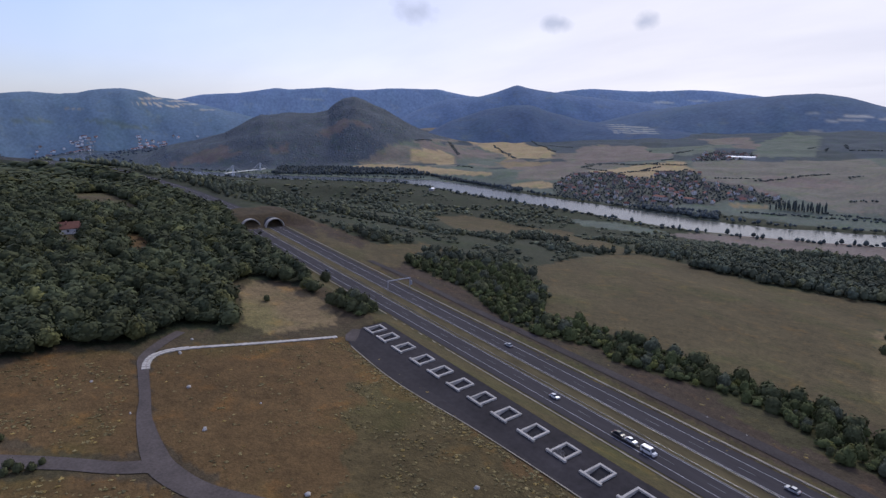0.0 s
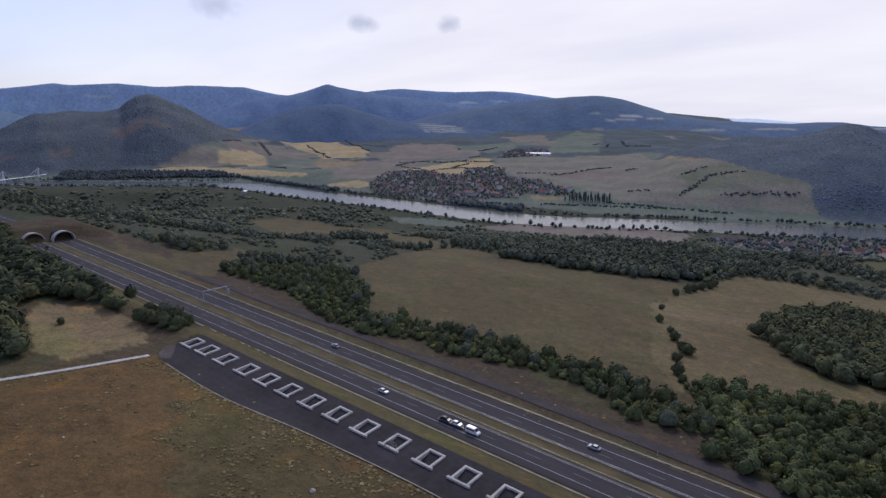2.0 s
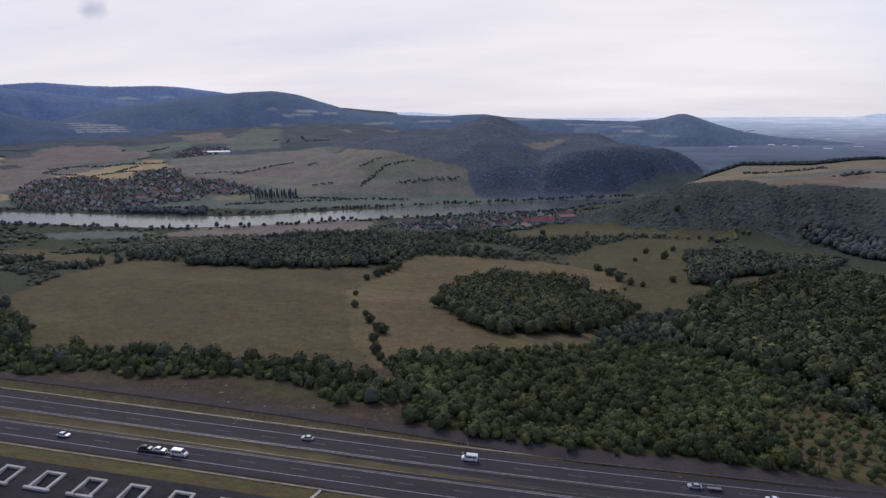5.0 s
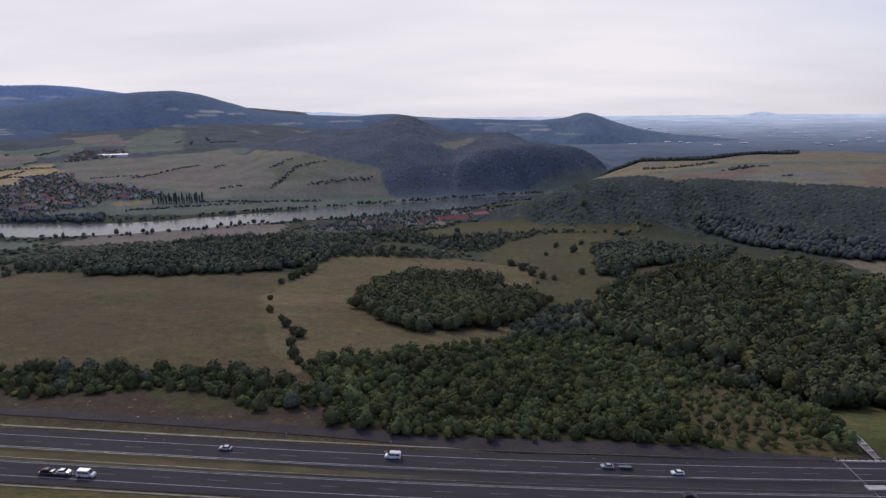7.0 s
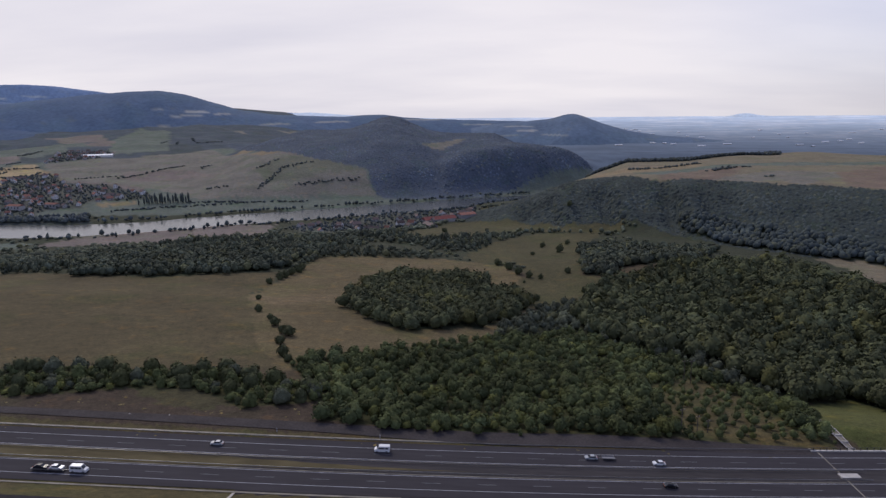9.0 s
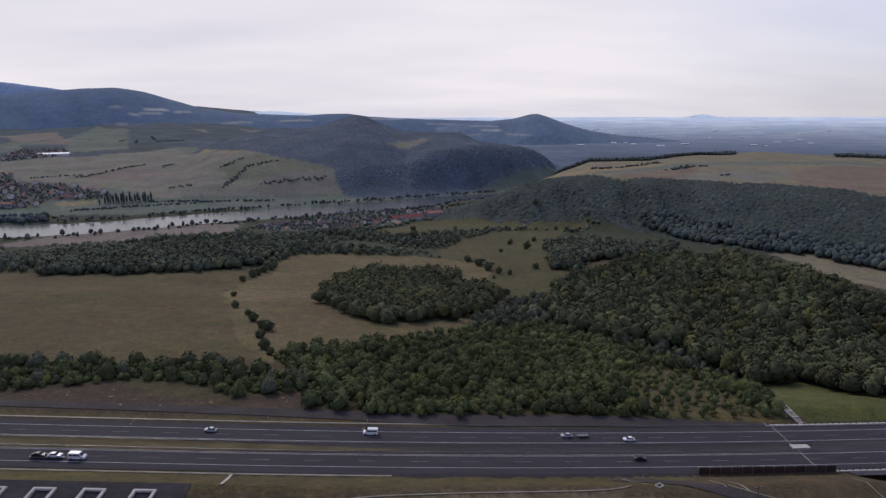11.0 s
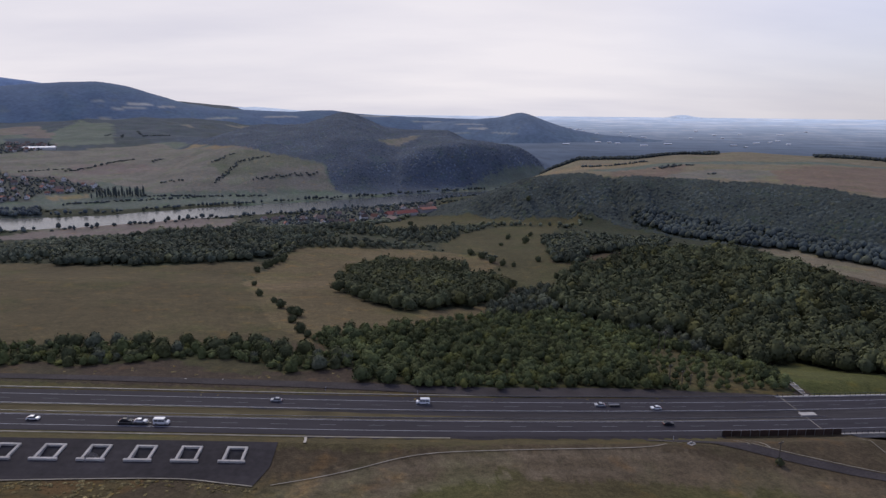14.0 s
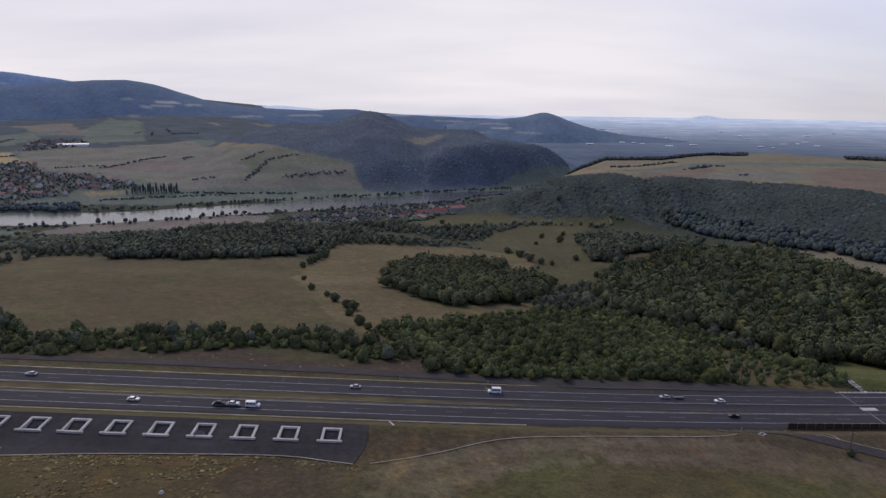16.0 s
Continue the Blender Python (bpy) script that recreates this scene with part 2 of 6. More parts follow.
# the field plateau: azimuth, foot of its wooded slope, its front edge, height there, its back edge, height there
PLATEAU = np.array(((3, 1180, 1260, -112, 1300, -112), (-2.7, 1120, 1240, -80, 1300, -80), (-6.3, 1065, 1215, -45, 1300, -64), (-8.4, 1030, 1200, -27, 1330, -58), (-10.1, 1005, 1195, -13, 1380, -44), (-12.4, 985, 1190, -5, 1480, -20), (-14.8, 965, 1180, 0.6, 1600, -5),
                    (-19.7, 935, 1140, 2.5, 1700, -6), (-24, 895, 1120, 2.3, 1760, 8), (-29, 855, 1090, 4.4, 1820, 11), (-34.5, 845, 1060, 3.6, 1820, 7), (-39, 840, 1000, 0.2, 1800, -1), (-60, 840, 1000, 0, 1800, 0)))


def river_off(x, y):
    """Distance from the river's middle line; beyond it counts positive, on the near side negative."""
    best = np.full(np.shape(x), 1e9)
    side = np.ones(np.shape(x))
    for (ax, ay), (bx, by) in zip(RIVER, RIVER[1:]):
        ux, uy = bx - ax, by - ay
        t = np.clip(((x - ax) * ux + (y - ay) * uy) / (ux * ux + uy * uy), 0, 1)
        dx, dy = x - ax - t * ux, y - ay - t * uy
        d = np.hypot(dx, dy)
        s = np.sign(ux * dy - uy * dx)
        closer = d < best
        best, side = np.where(closer, d, best), np.where(closer, s, side)
    return best * side


def height(x, y):
    """The ground's height, for arrays."""
    x, y = np.asarray(x, float), np.asarray(y, float)
    dx, dy = x - PX, y - PY
    r, az = np.hypot(dx, dy), np.degrees(np.arctan2(-dx, dy))
    az = np.where(az < -135, az + 360, az)
    mid = road_mid(x)
    along = -0.046 * np.clip(x, -900, 700)
    near = along * (1 - 0.75 * ramp(y, 250, 900)) + np.interp(y - (mid - 46.3), CROSS_Y, CROSS_Z)
    near = near - 11 * ramp(x, 60, 260) * ramp(y, 90, 170) * (1 - ramp(y, 330, 600))
    near = near - 62 * ramp(-x, 200, 900) * ramp(y - mid, 45, 380)
    near = near - 16 * ramp(-x, 520, 760) * (1 - ramp(y - mid, -60, -20))
    near = near - 110 * ramp(-x, 1200, 1900)
    off = river_off(x, y)
    low = -92 + (near + 92) * ramp(-off, BANK + 8, 480)
    far = -92 + 0.10 * np.clip(off - 110, 0, 700) + 0.075 * np.clip(off - 810, 0, 3000)
    plain = 112 + r * np.tan(np.radians(-3.4 + 2.75 * np.clip((r - 2400) / 2500, 0, 1)))
    flat = 1 - ramp(az, -2, 24)
    far = far * (1 - flat) + np.minimum(far, plain) * flat
    z = np.where(off > 0, far, low)
    # wide field plateau on the right, its wooded slope cut by gullies
    pa = PLATEAU[::-1]
    foot, front, fz, rear, rz = (np.interp(az, pa[:, 0], pa[:, k]) for k in range(1, 6))
    lean = az - (r - foot) * 0.014
    spur = np.sin(lean * 1.05 + 0.9 * np.sin(lean * 0.31)) * 0.65 + np.sin(lean * 2.3 + 1.2) * 0.35
    rise = ramp(r + 24 * spur * ramp(r, foot - 60, foot + 90) * (1 - ramp(r, front - 90, front)) * ramp(az, -34, -17), foot, front)
    top = fz + (rz - fz) * np.clip((r - front) / (rear - front), 0, 1) + 3.0 * np.sin(np.clip((r - front) / (rear - front), 0, 1) * 3.14)
    shelf = rise * (1 - ramp(r, rear, rear + 260))
    z = z + np.maximum(top - z, 0) * shelf
    for dist, fore, back, crest in LONG_HILLS:
        ca, ce = np.array(crest[::-1]).T
        peak = 112 + dist * np.tan(np.radians(np.interp(az, ca, ce)))
        u = np.clip((r - (dist - fore)) / fore, 0, 1)
        v = np.clip((r - dist) / back, 0, 1)
        fold = 0.022 * np.sin(az * 0.6 + dist + 2 * u) + 0.008 * np.sin(az * 1.7 + 3 * u + np.sin(az))
        s = np.where(r < dist, np.clip(u + (0.13 + fold) * np.sin(u * 3.14159), 0, 1), 1 - v * v * (3 - 2 * v))
        gain = peak - z
        z = z + 0.5 * (gain + np.sqrt(gain * gain + 500)) * s * ramp(np.abs(off), BANK + 6, BANK + 170) * ramp(np.interp(az, ca, ce), -6.0, -3.6)
    for a, d, crest, wide, deep in HILLS:
        hx, hy = polar(a, d)
        c, s = math.cos(math.radians(a)), math.sin(math.radians(a))
        across, along_h = (x - hx) * c + (y - hy) * s, -(x - hx) * s + (y - hy) * c
        z = z + np.maximum(crest - z, 0) * np.exp(-0.5 * ((across / wide) ** 2 + (along_h / deep) ** 2))
    # gentle unevenness, none near the motorway
    wave = 1.3 * np.sin(x * 0.021 + 1.3 * np.sin(y * 0.013)) * np.cos(y * 0.017 + 0.8 * np.sin(x * 0.011))
    wave = wave * (0.5 + ramp(r, 900, 2600) * 4)
    free = ramp(np.abs(y - mid), 34, 90) * ramp(np.abs(off), 120, 300)
    z = z + wave * free
    # the cut of the motorway, and the hollow that its bridge crosses
    side = y - mid
    cut = np.where(side > -16.5, 1 - ramp(np.abs(side), 17, 40), (1 - ramp(np.abs(side), 17, 33)) * ramp(-x, 170, 230))
    cut = cut * (1 - ramp(x, 222, 232)) * (1 - ramp(-x, 1250, 1400))
    z = z * (1 - cut) + road_z(x) * cut
    z = z - 8.5 * ramp(x, 224, 246) * ramp(y, 14, 34) * (1 - ramp(y, 66, 100)) * (1 - ramp(x, 420, 520))
    # the earth laid over the twin tunnel
    deck = ramp(x, -492, -484) * (1 - ramp(x, -447, -433)) * ramp(side, -34, -22) * (1 - ramp(side, 24, 60))
    z = z * (1 - deck) + np.maximum(z, road_z(x) + 8.6) * deck
    # river bed
    bed = 1 - ramp(np.abs(off), BANK - 10, BANK)
    z = z * (1 - bed) + (WATER - 2.5) * bed
    return z

# ---- the ground, one sheet to the horizon ----
# far woods, dome and crag ground have distance haze mixed in as blue
DRY, TAN, PALE = (0.072, 0.054, 0.032), (0.088, 0.070, 0.036), (0.118, 0.091, 0.047)
# SOIL, GREEN, PALEG and TANG serve far fields and are lightened for haze
STRAW, STRAWD, SOIL = (0.33, 0.25, 0.140), (0.215, 0.165, 0.098), (0.168, 0.138, 0.120)
GREEN, MEADOW, LAWN = (0.112, 0.130, 0.104), (0.074, 0.066, 0.032), (0.076, 0.079, 0.026)
RUST, DRYG, WOOD, WOODF_HAZE = (0.112, 0.070, 0.030), (0.078, 0.064, 0.030), (0.030, 0.034, 0.018), (0.052, 0.065, 0.070)
SHRUBS, PALEG, TANG, GARDEN = (0.046, 0.046, 0.020), (0.160, 0.148, 0.120), (0.164, 0.142, 0.116), (0.078, 0.082, 0.068)
VERGE, SCREE, WOODB_HAZE = (0.060, 0.044, 0.031), (0.118, 0.100, 0.096), (0.058, 0.074, 0.088)
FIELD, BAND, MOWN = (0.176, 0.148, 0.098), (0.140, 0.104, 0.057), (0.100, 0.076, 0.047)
DOMEG_HAZE, CRAGG_HAZE = (0.074, 0.091, 0.114), (0.078, 0.091, 0.104)
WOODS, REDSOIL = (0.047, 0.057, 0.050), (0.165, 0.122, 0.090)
GREENP = (0.135, 0.135, 0.096)
MOWNP = (0.124, 0.096, 0.062)
VERGEG = (0.060, 0.053, 0.027)
NEARSTRAW = (0.170, 0.124, 0.066)
VALLEY, RUSTG = (0.044, 0.048, 0.029), (0.090, 0.068, 0.031)
# name, colour, raggedness of the edge in metres, outline, what grows on it
COVER = (
    ('hill wood', WOOD, 4, [(-189, -138), (-195, -114), (-188, -94), (-199, -71), (-190, -53), (-242, -41), (-268, -35), (-265, -19), (-254, -3), (-228, 2), (-294, 26), (-359, 34), (-408, 32), (-480, 28), (-560, 20), (-700, 0), (-900, -45), (-1250, -195), (-1250, -420), (-300, -420), (-215, -260), (-190, -170)], 'hill'),
    ('town slope', WOODB_HAZE, 20, [polar(a, d) for a, d in ((96, 3150), (89, 3300), (86.6, 3650), (84.6, 4150), (82.3, 4600), (80.5, 4920), (76, 4920), (76, 4300), (100, 4920))], 'town'),
    ('river plain', WOODB_HAZE, 20, [polar(a, d) for a, d in ((90, 2900), (83, 2880), (79.5, 2740), (76, 2620), (75, 3200), (76, 4330), (89, 4330))], 'town'),
    ('valley woods', VALLEY, 6, [(-1900, 60), (-1300, -80), (-1050, -30), (-900, 10), (-700, 50), (-600, 66), (-470, 100), (-330, 118), (-262, 108), (-215, 128), (-150, 200), (-20, 330), (150, 480), (330, 700), (380, 980), (100, 1180), (-350, 1240), (-900, 1090), (-1200, 1120), (-1700, 960), (-1860, 830), (-2030, 570), (-2240, 330), (-2240, 60)], 'mixed'),
    ('verge near', DRYG, 2, [(-440, 10), (-172, 10), (6, 9), (40, 8), (70, 14), (150, 20), (170, 30), (170, 36), (-440, 32)], ''),
    ('verge far', VERGE, 3, [(-440, 60), (-200, 60), (100, 60), (232, 66), (232, 84), (30, 104), (-50, 114), (-115, 106), (-250, 98), (-440, 104)], ''),
    ('verge strip', DRYG, 1, [(-430, 63), (-100, 63), (60, 63.5), (150, 66), (215, 71), (215, 73.5), (150, 69), (60, 67.5), (-100, 69.5), (-430, 69.5)], ''),
    ('verge grass', VERGEG, 4, [(-65, 114), (-56, 122), (-42, 127), (-19, 124), (-7, 95), (-20, 85), (-41, 91)], ''),
    ('big', TAN, 4, [(-284, 192), (-290, 234), (-320, 305), (-366, 396), (-347, 442), (-280, 425), (-255, 415), (-200, 410), (-140, 440), (-95, 460), (-84, 392), (-89, 354), (-66, 287), (-34, 200), (-13, 159), (-5, 147), (-29, 143), (-62, 133), (-95, 131), (-127, 125), (-154, 125), (-170, 117), (-220, 165), (-265, 198)], ''),
    ('right field', PALE, 4, [(-84, 392), (-80, 490), (-71, 553), (-20, 566), (70, 556), (135, 515), (145, 460), (130, 284), (113, 250), (100, 220), (75, 211), (40, 188), (4, 162), (-4, 143), (-34, 200), (-82, 331)], ''),
    ('thin field', TAN, 5, [(-1076, 659), (-1049, 717), (-951, 739), (-857, 709), (-746, 745), (-457, 512), (-361, 451), (-367, 412), (-460, 445), (-756, 662), (-648, 508), (-686, 467), (-956, 591)], ''),
    ('left strip', TAN, 4, [(-353, 98), (-359, 122), (-370, 169), (-340, 169), (-328, 132), (-293, 101), (-277, 72), (-286, 60)], ''),
    ('left strip 2', TAN, 4, [(-444, 98), (-382, 80), (-341, 89), (-333, 114), (-363, 172), (-278, 82), (-297, 66), (-373, 67)], ''),
    ('stubble', SOIL, 6, [(-617, 847), (-571, 936), (-473, 1043), (-271, 1043), (-252, 920), (-254, 695), (-452, 857)], ''),
    ('green strip', GREEN, 6, [(-843, 846), (-760, 875), (-633, 873), (-633, 832), (-776, 808)], ''),
    ('pasture', MEADOW, 5, [(90, 571), (130, 711), (203, 821), (306, 834), (240, 647), (200, 450), (223, 422), (190, 361), (159, 332), (141, 340), (117, 390), (150, 460), (150, 520), (105, 530)], ''),
    ('pale meadow', MEADOW, 5, [(-7, 851), (35, 722), (104, 785), (161, 859), (326, 826), (352, 858), (133, 1054), (70, 1052)], ''),
    ('field edge wood', WOOD, 4, [(99, 225), (112, 265), (130, 293), (150, 343), (178, 361), (205, 380), (205, 327), (230, 268), (240, 223), (246, 183), (254, 164), (220, 170), (191, 191), (173, 219), (132, 215)], 'edge'),
    ('dark wood', WOOD, 7, [(-269, 412), (-305, 470), (-330, 540), (-262, 575), (-200, 560), (-174, 610), (-96, 610), (-80, 569), (-94, 532), (-92, 483), (-129, 447), (-188, 420)], 'dense'),
    ('brown shelf', MEADOW, 6, [(27, 859), (133, 1070), (288, 899), (282, 845), (127, 880), (51, 803)], ''),
    ('bare valley', MEADOW, 10, [(100, 1130), (135, 1215), (170, 1190), (160, 1110)], 'mixed'),
    ('lawn', LAWN, 2, [(251, 148), (292, 171), (301, 149), (301, 98), (333, 90), (323, 79), (289, 81), (248, 82), (242, 82), (233, 93)], ''),
    ('copse', WOOD, 9, [(-1, 316), (21, 264), (44, 248), (76, 248), (111, 279), (132, 313), (143, 356), (112, 424), (95, 455), (67, 454), (20, 460), (-6, 389)], 'copse'),
    ('shrubs', SHRUBS, 3, [(28, 81), (65, 72), (112, 75), (162, 78), (186, 74), (225, 71), (230, 93), (256, 158), (234, 176), (219, 228), (186, 252), (167, 279), (120, 247), (72, 213), (38, 193), (4, 175), (-1, 151), (22, 115)], 'shrub'),
    ('forest hill', WOOD, 4, [(217, 398), (256, 412), (315, 425), (385, 410), (398, 323), (423, 248), (465, 220), (343, 94), (300, 96), (290, 128), (288, 165), (254, 148), (249, 177), (239, 229), (203, 241), (174, 273), (172, 323), (192, 369)], 'tall'),
    ('strip field', FIELD, 4, [(507, 604), (536, 601), (563, 583), (600, 535), (640, 495), (700, 450), (595, 365), (461, 306), (430, 338), (514, 528)], ''),
    ('wood strip', WOOD, 4, [(240, 675), (295, 685), (380, 650), (410, 645), (290, 460), (240, 460), (224, 424), (205, 450)], 'dense'),
    ('plateau slope', WOODS, 5, [polar(4, 1330), polar(2.5, 1255), polar(-1, 1205), polar(-4, 1150), (169, 1022), (254, 885), (346, 865), (407, 764), (453, 666), (502, 612), (570, 594), (605, 540), (645, 500), (705, 440), (820, 430), (900, 520), (760, 575), (713, 632), (693, 671), (687, 723), (650, 777), (614, 811), (578, 831), (598, 905), (560, 900), (542, 878), (503, 904), (520, 985), (547, 1049), (515, 1020), (464, 935), (424, 939), (383, 1014), (333, 1035), (289, 1061), (253, 1085), (215, 1115), polar(-3, 1290)], 'slope'),
    ('slope foot wood', WOOD, 5, [(414, 824), (461, 791), (512, 708), (561, 645), (606, 593), (647, 534), (621, 508), (577, 552), (553, 592), (507, 618), (458, 677), (421, 752)], 'foot'),
    ('plateau a', FIELD, 6, [(289, 1061), (333, 1035), (383, 1014), (424, 939), (464, 935), (503, 904), (542, 878), (578, 831), (614, 811), (650, 777), (687, 723), (693, 671), (713, 632), (760, 575), (900, 520), (1500, 900), (1250, 1330), (1000, 1600), (700, 1560), (460, 1380)], ''),
    ('plateau green', GREEN, 5, [(404, 1052), (453, 1066), (614, 1184), (734, 1171), (910, 1147), (1121, 1154), (1073, 1092), (873, 1088), (705, 1111), (581, 1101), (444, 1003)], ''),
    ('plateau red', REDSOIL, 5, [(424, 939), (444, 1003), (581, 1101), (640, 1108), (559, 966), (503, 904), (464, 935)], ''),
    ('plateau red b', REDSOIL, 5, [(733, 970), (873, 1060), (1073, 1075), (1200, 900), (900, 640), (760, 600), (700, 690), (687, 735), (650, 790), (708, 907)], ''),
    ('plateau straw', STRAWD, 5, [(300, 1062), (340, 1045), (404, 1060), (455, 1080), (610, 1195), (560, 1240), (470, 1200), (380, 1130)], ''),
    ('plateau pale', PALEG, 5, [(505, 910), (559, 966), (648, 1018), (733, 970), (708, 907), (601, 815), (590, 870), (542, 878)], ''),
    ('back wood', WOODS, 5, [polar(a, d) for a, d in ((-11.8, 1400), (-14.8, 1560), (-20, 1640), (-26.5, 1730), (-26.5, 1800), (-20, 1740), (-14.5, 1680), (-11.2, 1480))], 'back'),
    ('back wood b', WOODS, 5, [polar(a, d) for a, d in ((-33.5, 1790), (-45, 1760), (-45, 1850), (-33.5, 1860))], 'back'),
    ('dome woods', DOMEG_HAZE, 5, [(-667, 1989), (-517, 1746), (-380, 1629), (-282, 1558), (-204, 1557), (-163, 1538), (-141, 1459), (-120, 1411), (-60, 1395)] + [polar(a, d) for a, d in ((0, 1560), (-4, 1640), (-8, 1760), (-11, 1900), (-14, 2200), (-12, 2650), (8, 2650), (20, 2550))], 'far'),
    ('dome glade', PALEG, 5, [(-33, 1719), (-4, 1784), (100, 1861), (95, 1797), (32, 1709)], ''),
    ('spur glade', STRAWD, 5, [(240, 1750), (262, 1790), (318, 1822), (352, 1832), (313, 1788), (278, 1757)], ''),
    ('crag', CRAGG_HAZE, 14, [polar(a, d) for a, d in ((80.4, 2950), (77, 2640), (73, 2560), (67, 2500), (63, 2520), (61, 2600), (58, 2780), (55.5, 2880), (54, 3050), (54, 3500), (62, 3650), (74, 3650), (80.4, 3400))], 'crag'),
    ('sparse', DRYG, 3, [(181, 162), (216, 192), (227, 161), (219, 92), (221, 73), (186, 75), (170, 83)], 'sparse'),
    ('scree a', SCREE, 30, [(-2533, 1123), (-2417, 1188), (-2343, 1203), (-2380, 1130), (-2412, 1077), (-2470, 999)], ''),
    ('scree b', SCREE, 40, [(-2695, 542), (-2621, 661), (-2504, 670), (-2500, 600), (-2547, 547), (-2675, 446)], ''),
    ('scree c', SCREE, 25, [(-2480, 800), (-2440, 860), (-2400, 830), (-2430, 770)], ''),
    ('straw band', BAND, 3, [(-87, 345), (-76, 360), (-47, 361), (-12, 376), (-11, 346), (-46, 308), (-72, 308)], ''),
    ('f1', STRAW, 7, [(-2634, 1884), (-2618, 2004), (-2721, 2106), (-2597, 2143), (-2437, 2066), (-2126, 1899), (-1907, 1829), (-1792, 1739), (-1752, 1663), (-1830, 1539), (-2037, 1639), (-2174, 1654), (-2478, 1786)], ''),
    ('f2', STRAW, 7, [(-2188, 1295), (-2167, 1442), (-2014, 1405), (-1929, 1335), (-2087, 1226)], ''),
    ('f3', TANG, 7, [(-2290, 1550), (-2327, 1775), (-2202, 1637), (-2165, 1491), (-2208, 1477)], ''),
    ('f3b', SOIL, 7, [(-2164, 1446), (-2162, 1629), (-1956, 1586), (-2011, 1409)], ''),
    ('f4', GREEN, 7, [(-1996, 1393), (-1899, 1583), (-1803, 1444), (-1740, 1378), (-1910, 1341)], ''),
    ('f5', STRAWD, 7, [(-1840, 1461), (-1697, 1479), (-1618, 1462), (-1681, 1383)], ''),
    ('f6', STRAW, 7, [(-2159, 992), (-2036, 1130), (-1928, 1215), (-1577, 1231), (-1541, 1197), (-1711, 1164), (-1914, 1057), (-2054, 946)], ''),
    ('f13', TANG, 7, [(-2195, 1042), (-2196, 1120), (-2132, 1188), (-2057, 1118)], ''),
    ('f7', STRAW, 7, [(-1375, 1144), (-1311, 1211), (-1254, 1213), (-1222, 1159), (-1338, 1122)], ''),
    ('f14', TANG, 7, [(-1602, 1408), (-1482, 1481), (-1326, 1424), (-1262, 1257), (-1416, 1191)], ''),
    ('f15', TANG, 7, [(-2304, 1467), (-2544, 1818), (-2419, 1715), (-2267, 1457)], ''),
    ('f8', SOIL, 7, [(-1602, 1527), (-1545, 1596), (-1860, 1942), (-1870, 2095), (-1670, 2131), (-1383, 1966), (-1282, 1793), (-1398, 1716), (-1494, 1618), (-1421, 1460), (-1539, 1462)], ''),
    ('f9', STRAW, 7, [(-1340, 1432), (-1297, 1612), (-1197, 1754), (-1078, 1608), (-1150, 1542), (-1080, 1432), (-1178, 1388)], ''),
    ('f16', GREEN, 7, [(-1599, 2038), (-1445, 2286), (-1273, 2046), (-1320, 1907), (-1519, 1978)], ''),
    ('f16b', GREEN, 7, [(-1286, 2369), (-1435, 2875), (-1215, 2721), (-936, 2074), (-1016, 1947), (-1161, 2091)], ''),
    ('f16c', SOIL, 7, [(-1673, 2518), (-1450, 2570), (-1316, 2376), (-1385, 2231)], ''),
    ('f10', PALEG, 7, [(-1174, 1750), (-992, 1860), (-797, 2081), (-501, 1693), (-305, 1587), (-170, 1532), (-127, 1416), (-313, 1364), (-530, 1322), (-751, 1433), (-947, 1480), (-1053, 1599)], ''),
    ('f10b', GREENP, 7, [(-449, 1527), (-435, 1587), (-373, 1603), (-295, 1580), (-203, 1548), (-169, 1526), (-254, 1494), (-335, 1452), (-407, 1440)], ''),
    ('f11', SOIL, 7, [(-873, 1632), (-702, 1656), (-524, 1556), (-589, 1549), (-774, 1476)], ''),
    ('f12', GREEN, 7, [(-725, 1202), (-589, 1259), (-386, 1320), (-300, 1316), (-361, 1241), (-544, 1161), (-689, 1141)], ''),
    ('f17', STRAWD, 7, [(-735, 1246), (-652, 1268), (-641, 1246), (-710, 1215)], ''),
    ('village', GARDEN, 7, [(-1238, 1181), (-1352, 1383), (-1240, 1443), (-1062, 1395), (-1143, 1532), (-1062, 1578), (-1006, 1546), (-927, 1453), (-798, 1428), (-668, 1346), (-617, 1286), (-753, 1264), (-748, 1210), (-811, 1190), (-812, 1122), (-948, 1081), (-1098, 1105), (-1178, 1125)], 'garden'),
    ('village b', GARDEN, 7, [(-1189, 1773), (-1279, 1974), (-1258, 2059), (-1161, 2091), (-1070, 1966), (-1051, 1817), (-1147, 1804)], 'garden'),
    ('bank wood', WOODS, 4, [polar(a, d) for a, d in ((39, 1560), (36.5, 1500), (33.5, 1442), (31, 1425), (31, 1490), (34, 1520), (37, 1560))], 'bank'),
    ('bank wood b', WOODS, 4, [polar(a, d) for a, d in ((70, 2420), (66, 2340), (61, 2290), (56, 2230), (53, 2060), (50, 1880), (47.5, 1800), (47.5, 1850), (50, 1940), (54, 2160), (58, 2330), (64, 2440), (69, 2560))], 'bank'),
    ('village c', GARDEN, 8, [(-240, 999), (-96, 1148), (110, 1357), (126, 1140), (45, 1064), (-57, 877), (-182, 933)], 'garden'),
    ('rust', RUST, 2, [(-160, -94), (-172, -89), (-181, -75), (-175, -50), (-168, -16), (-158, -7), (-128, -8), (-85, -11), (-57, -10), (-24, -5), (-68, -87), (-97, -96), (-110, -100), (-125, -99)], ''),
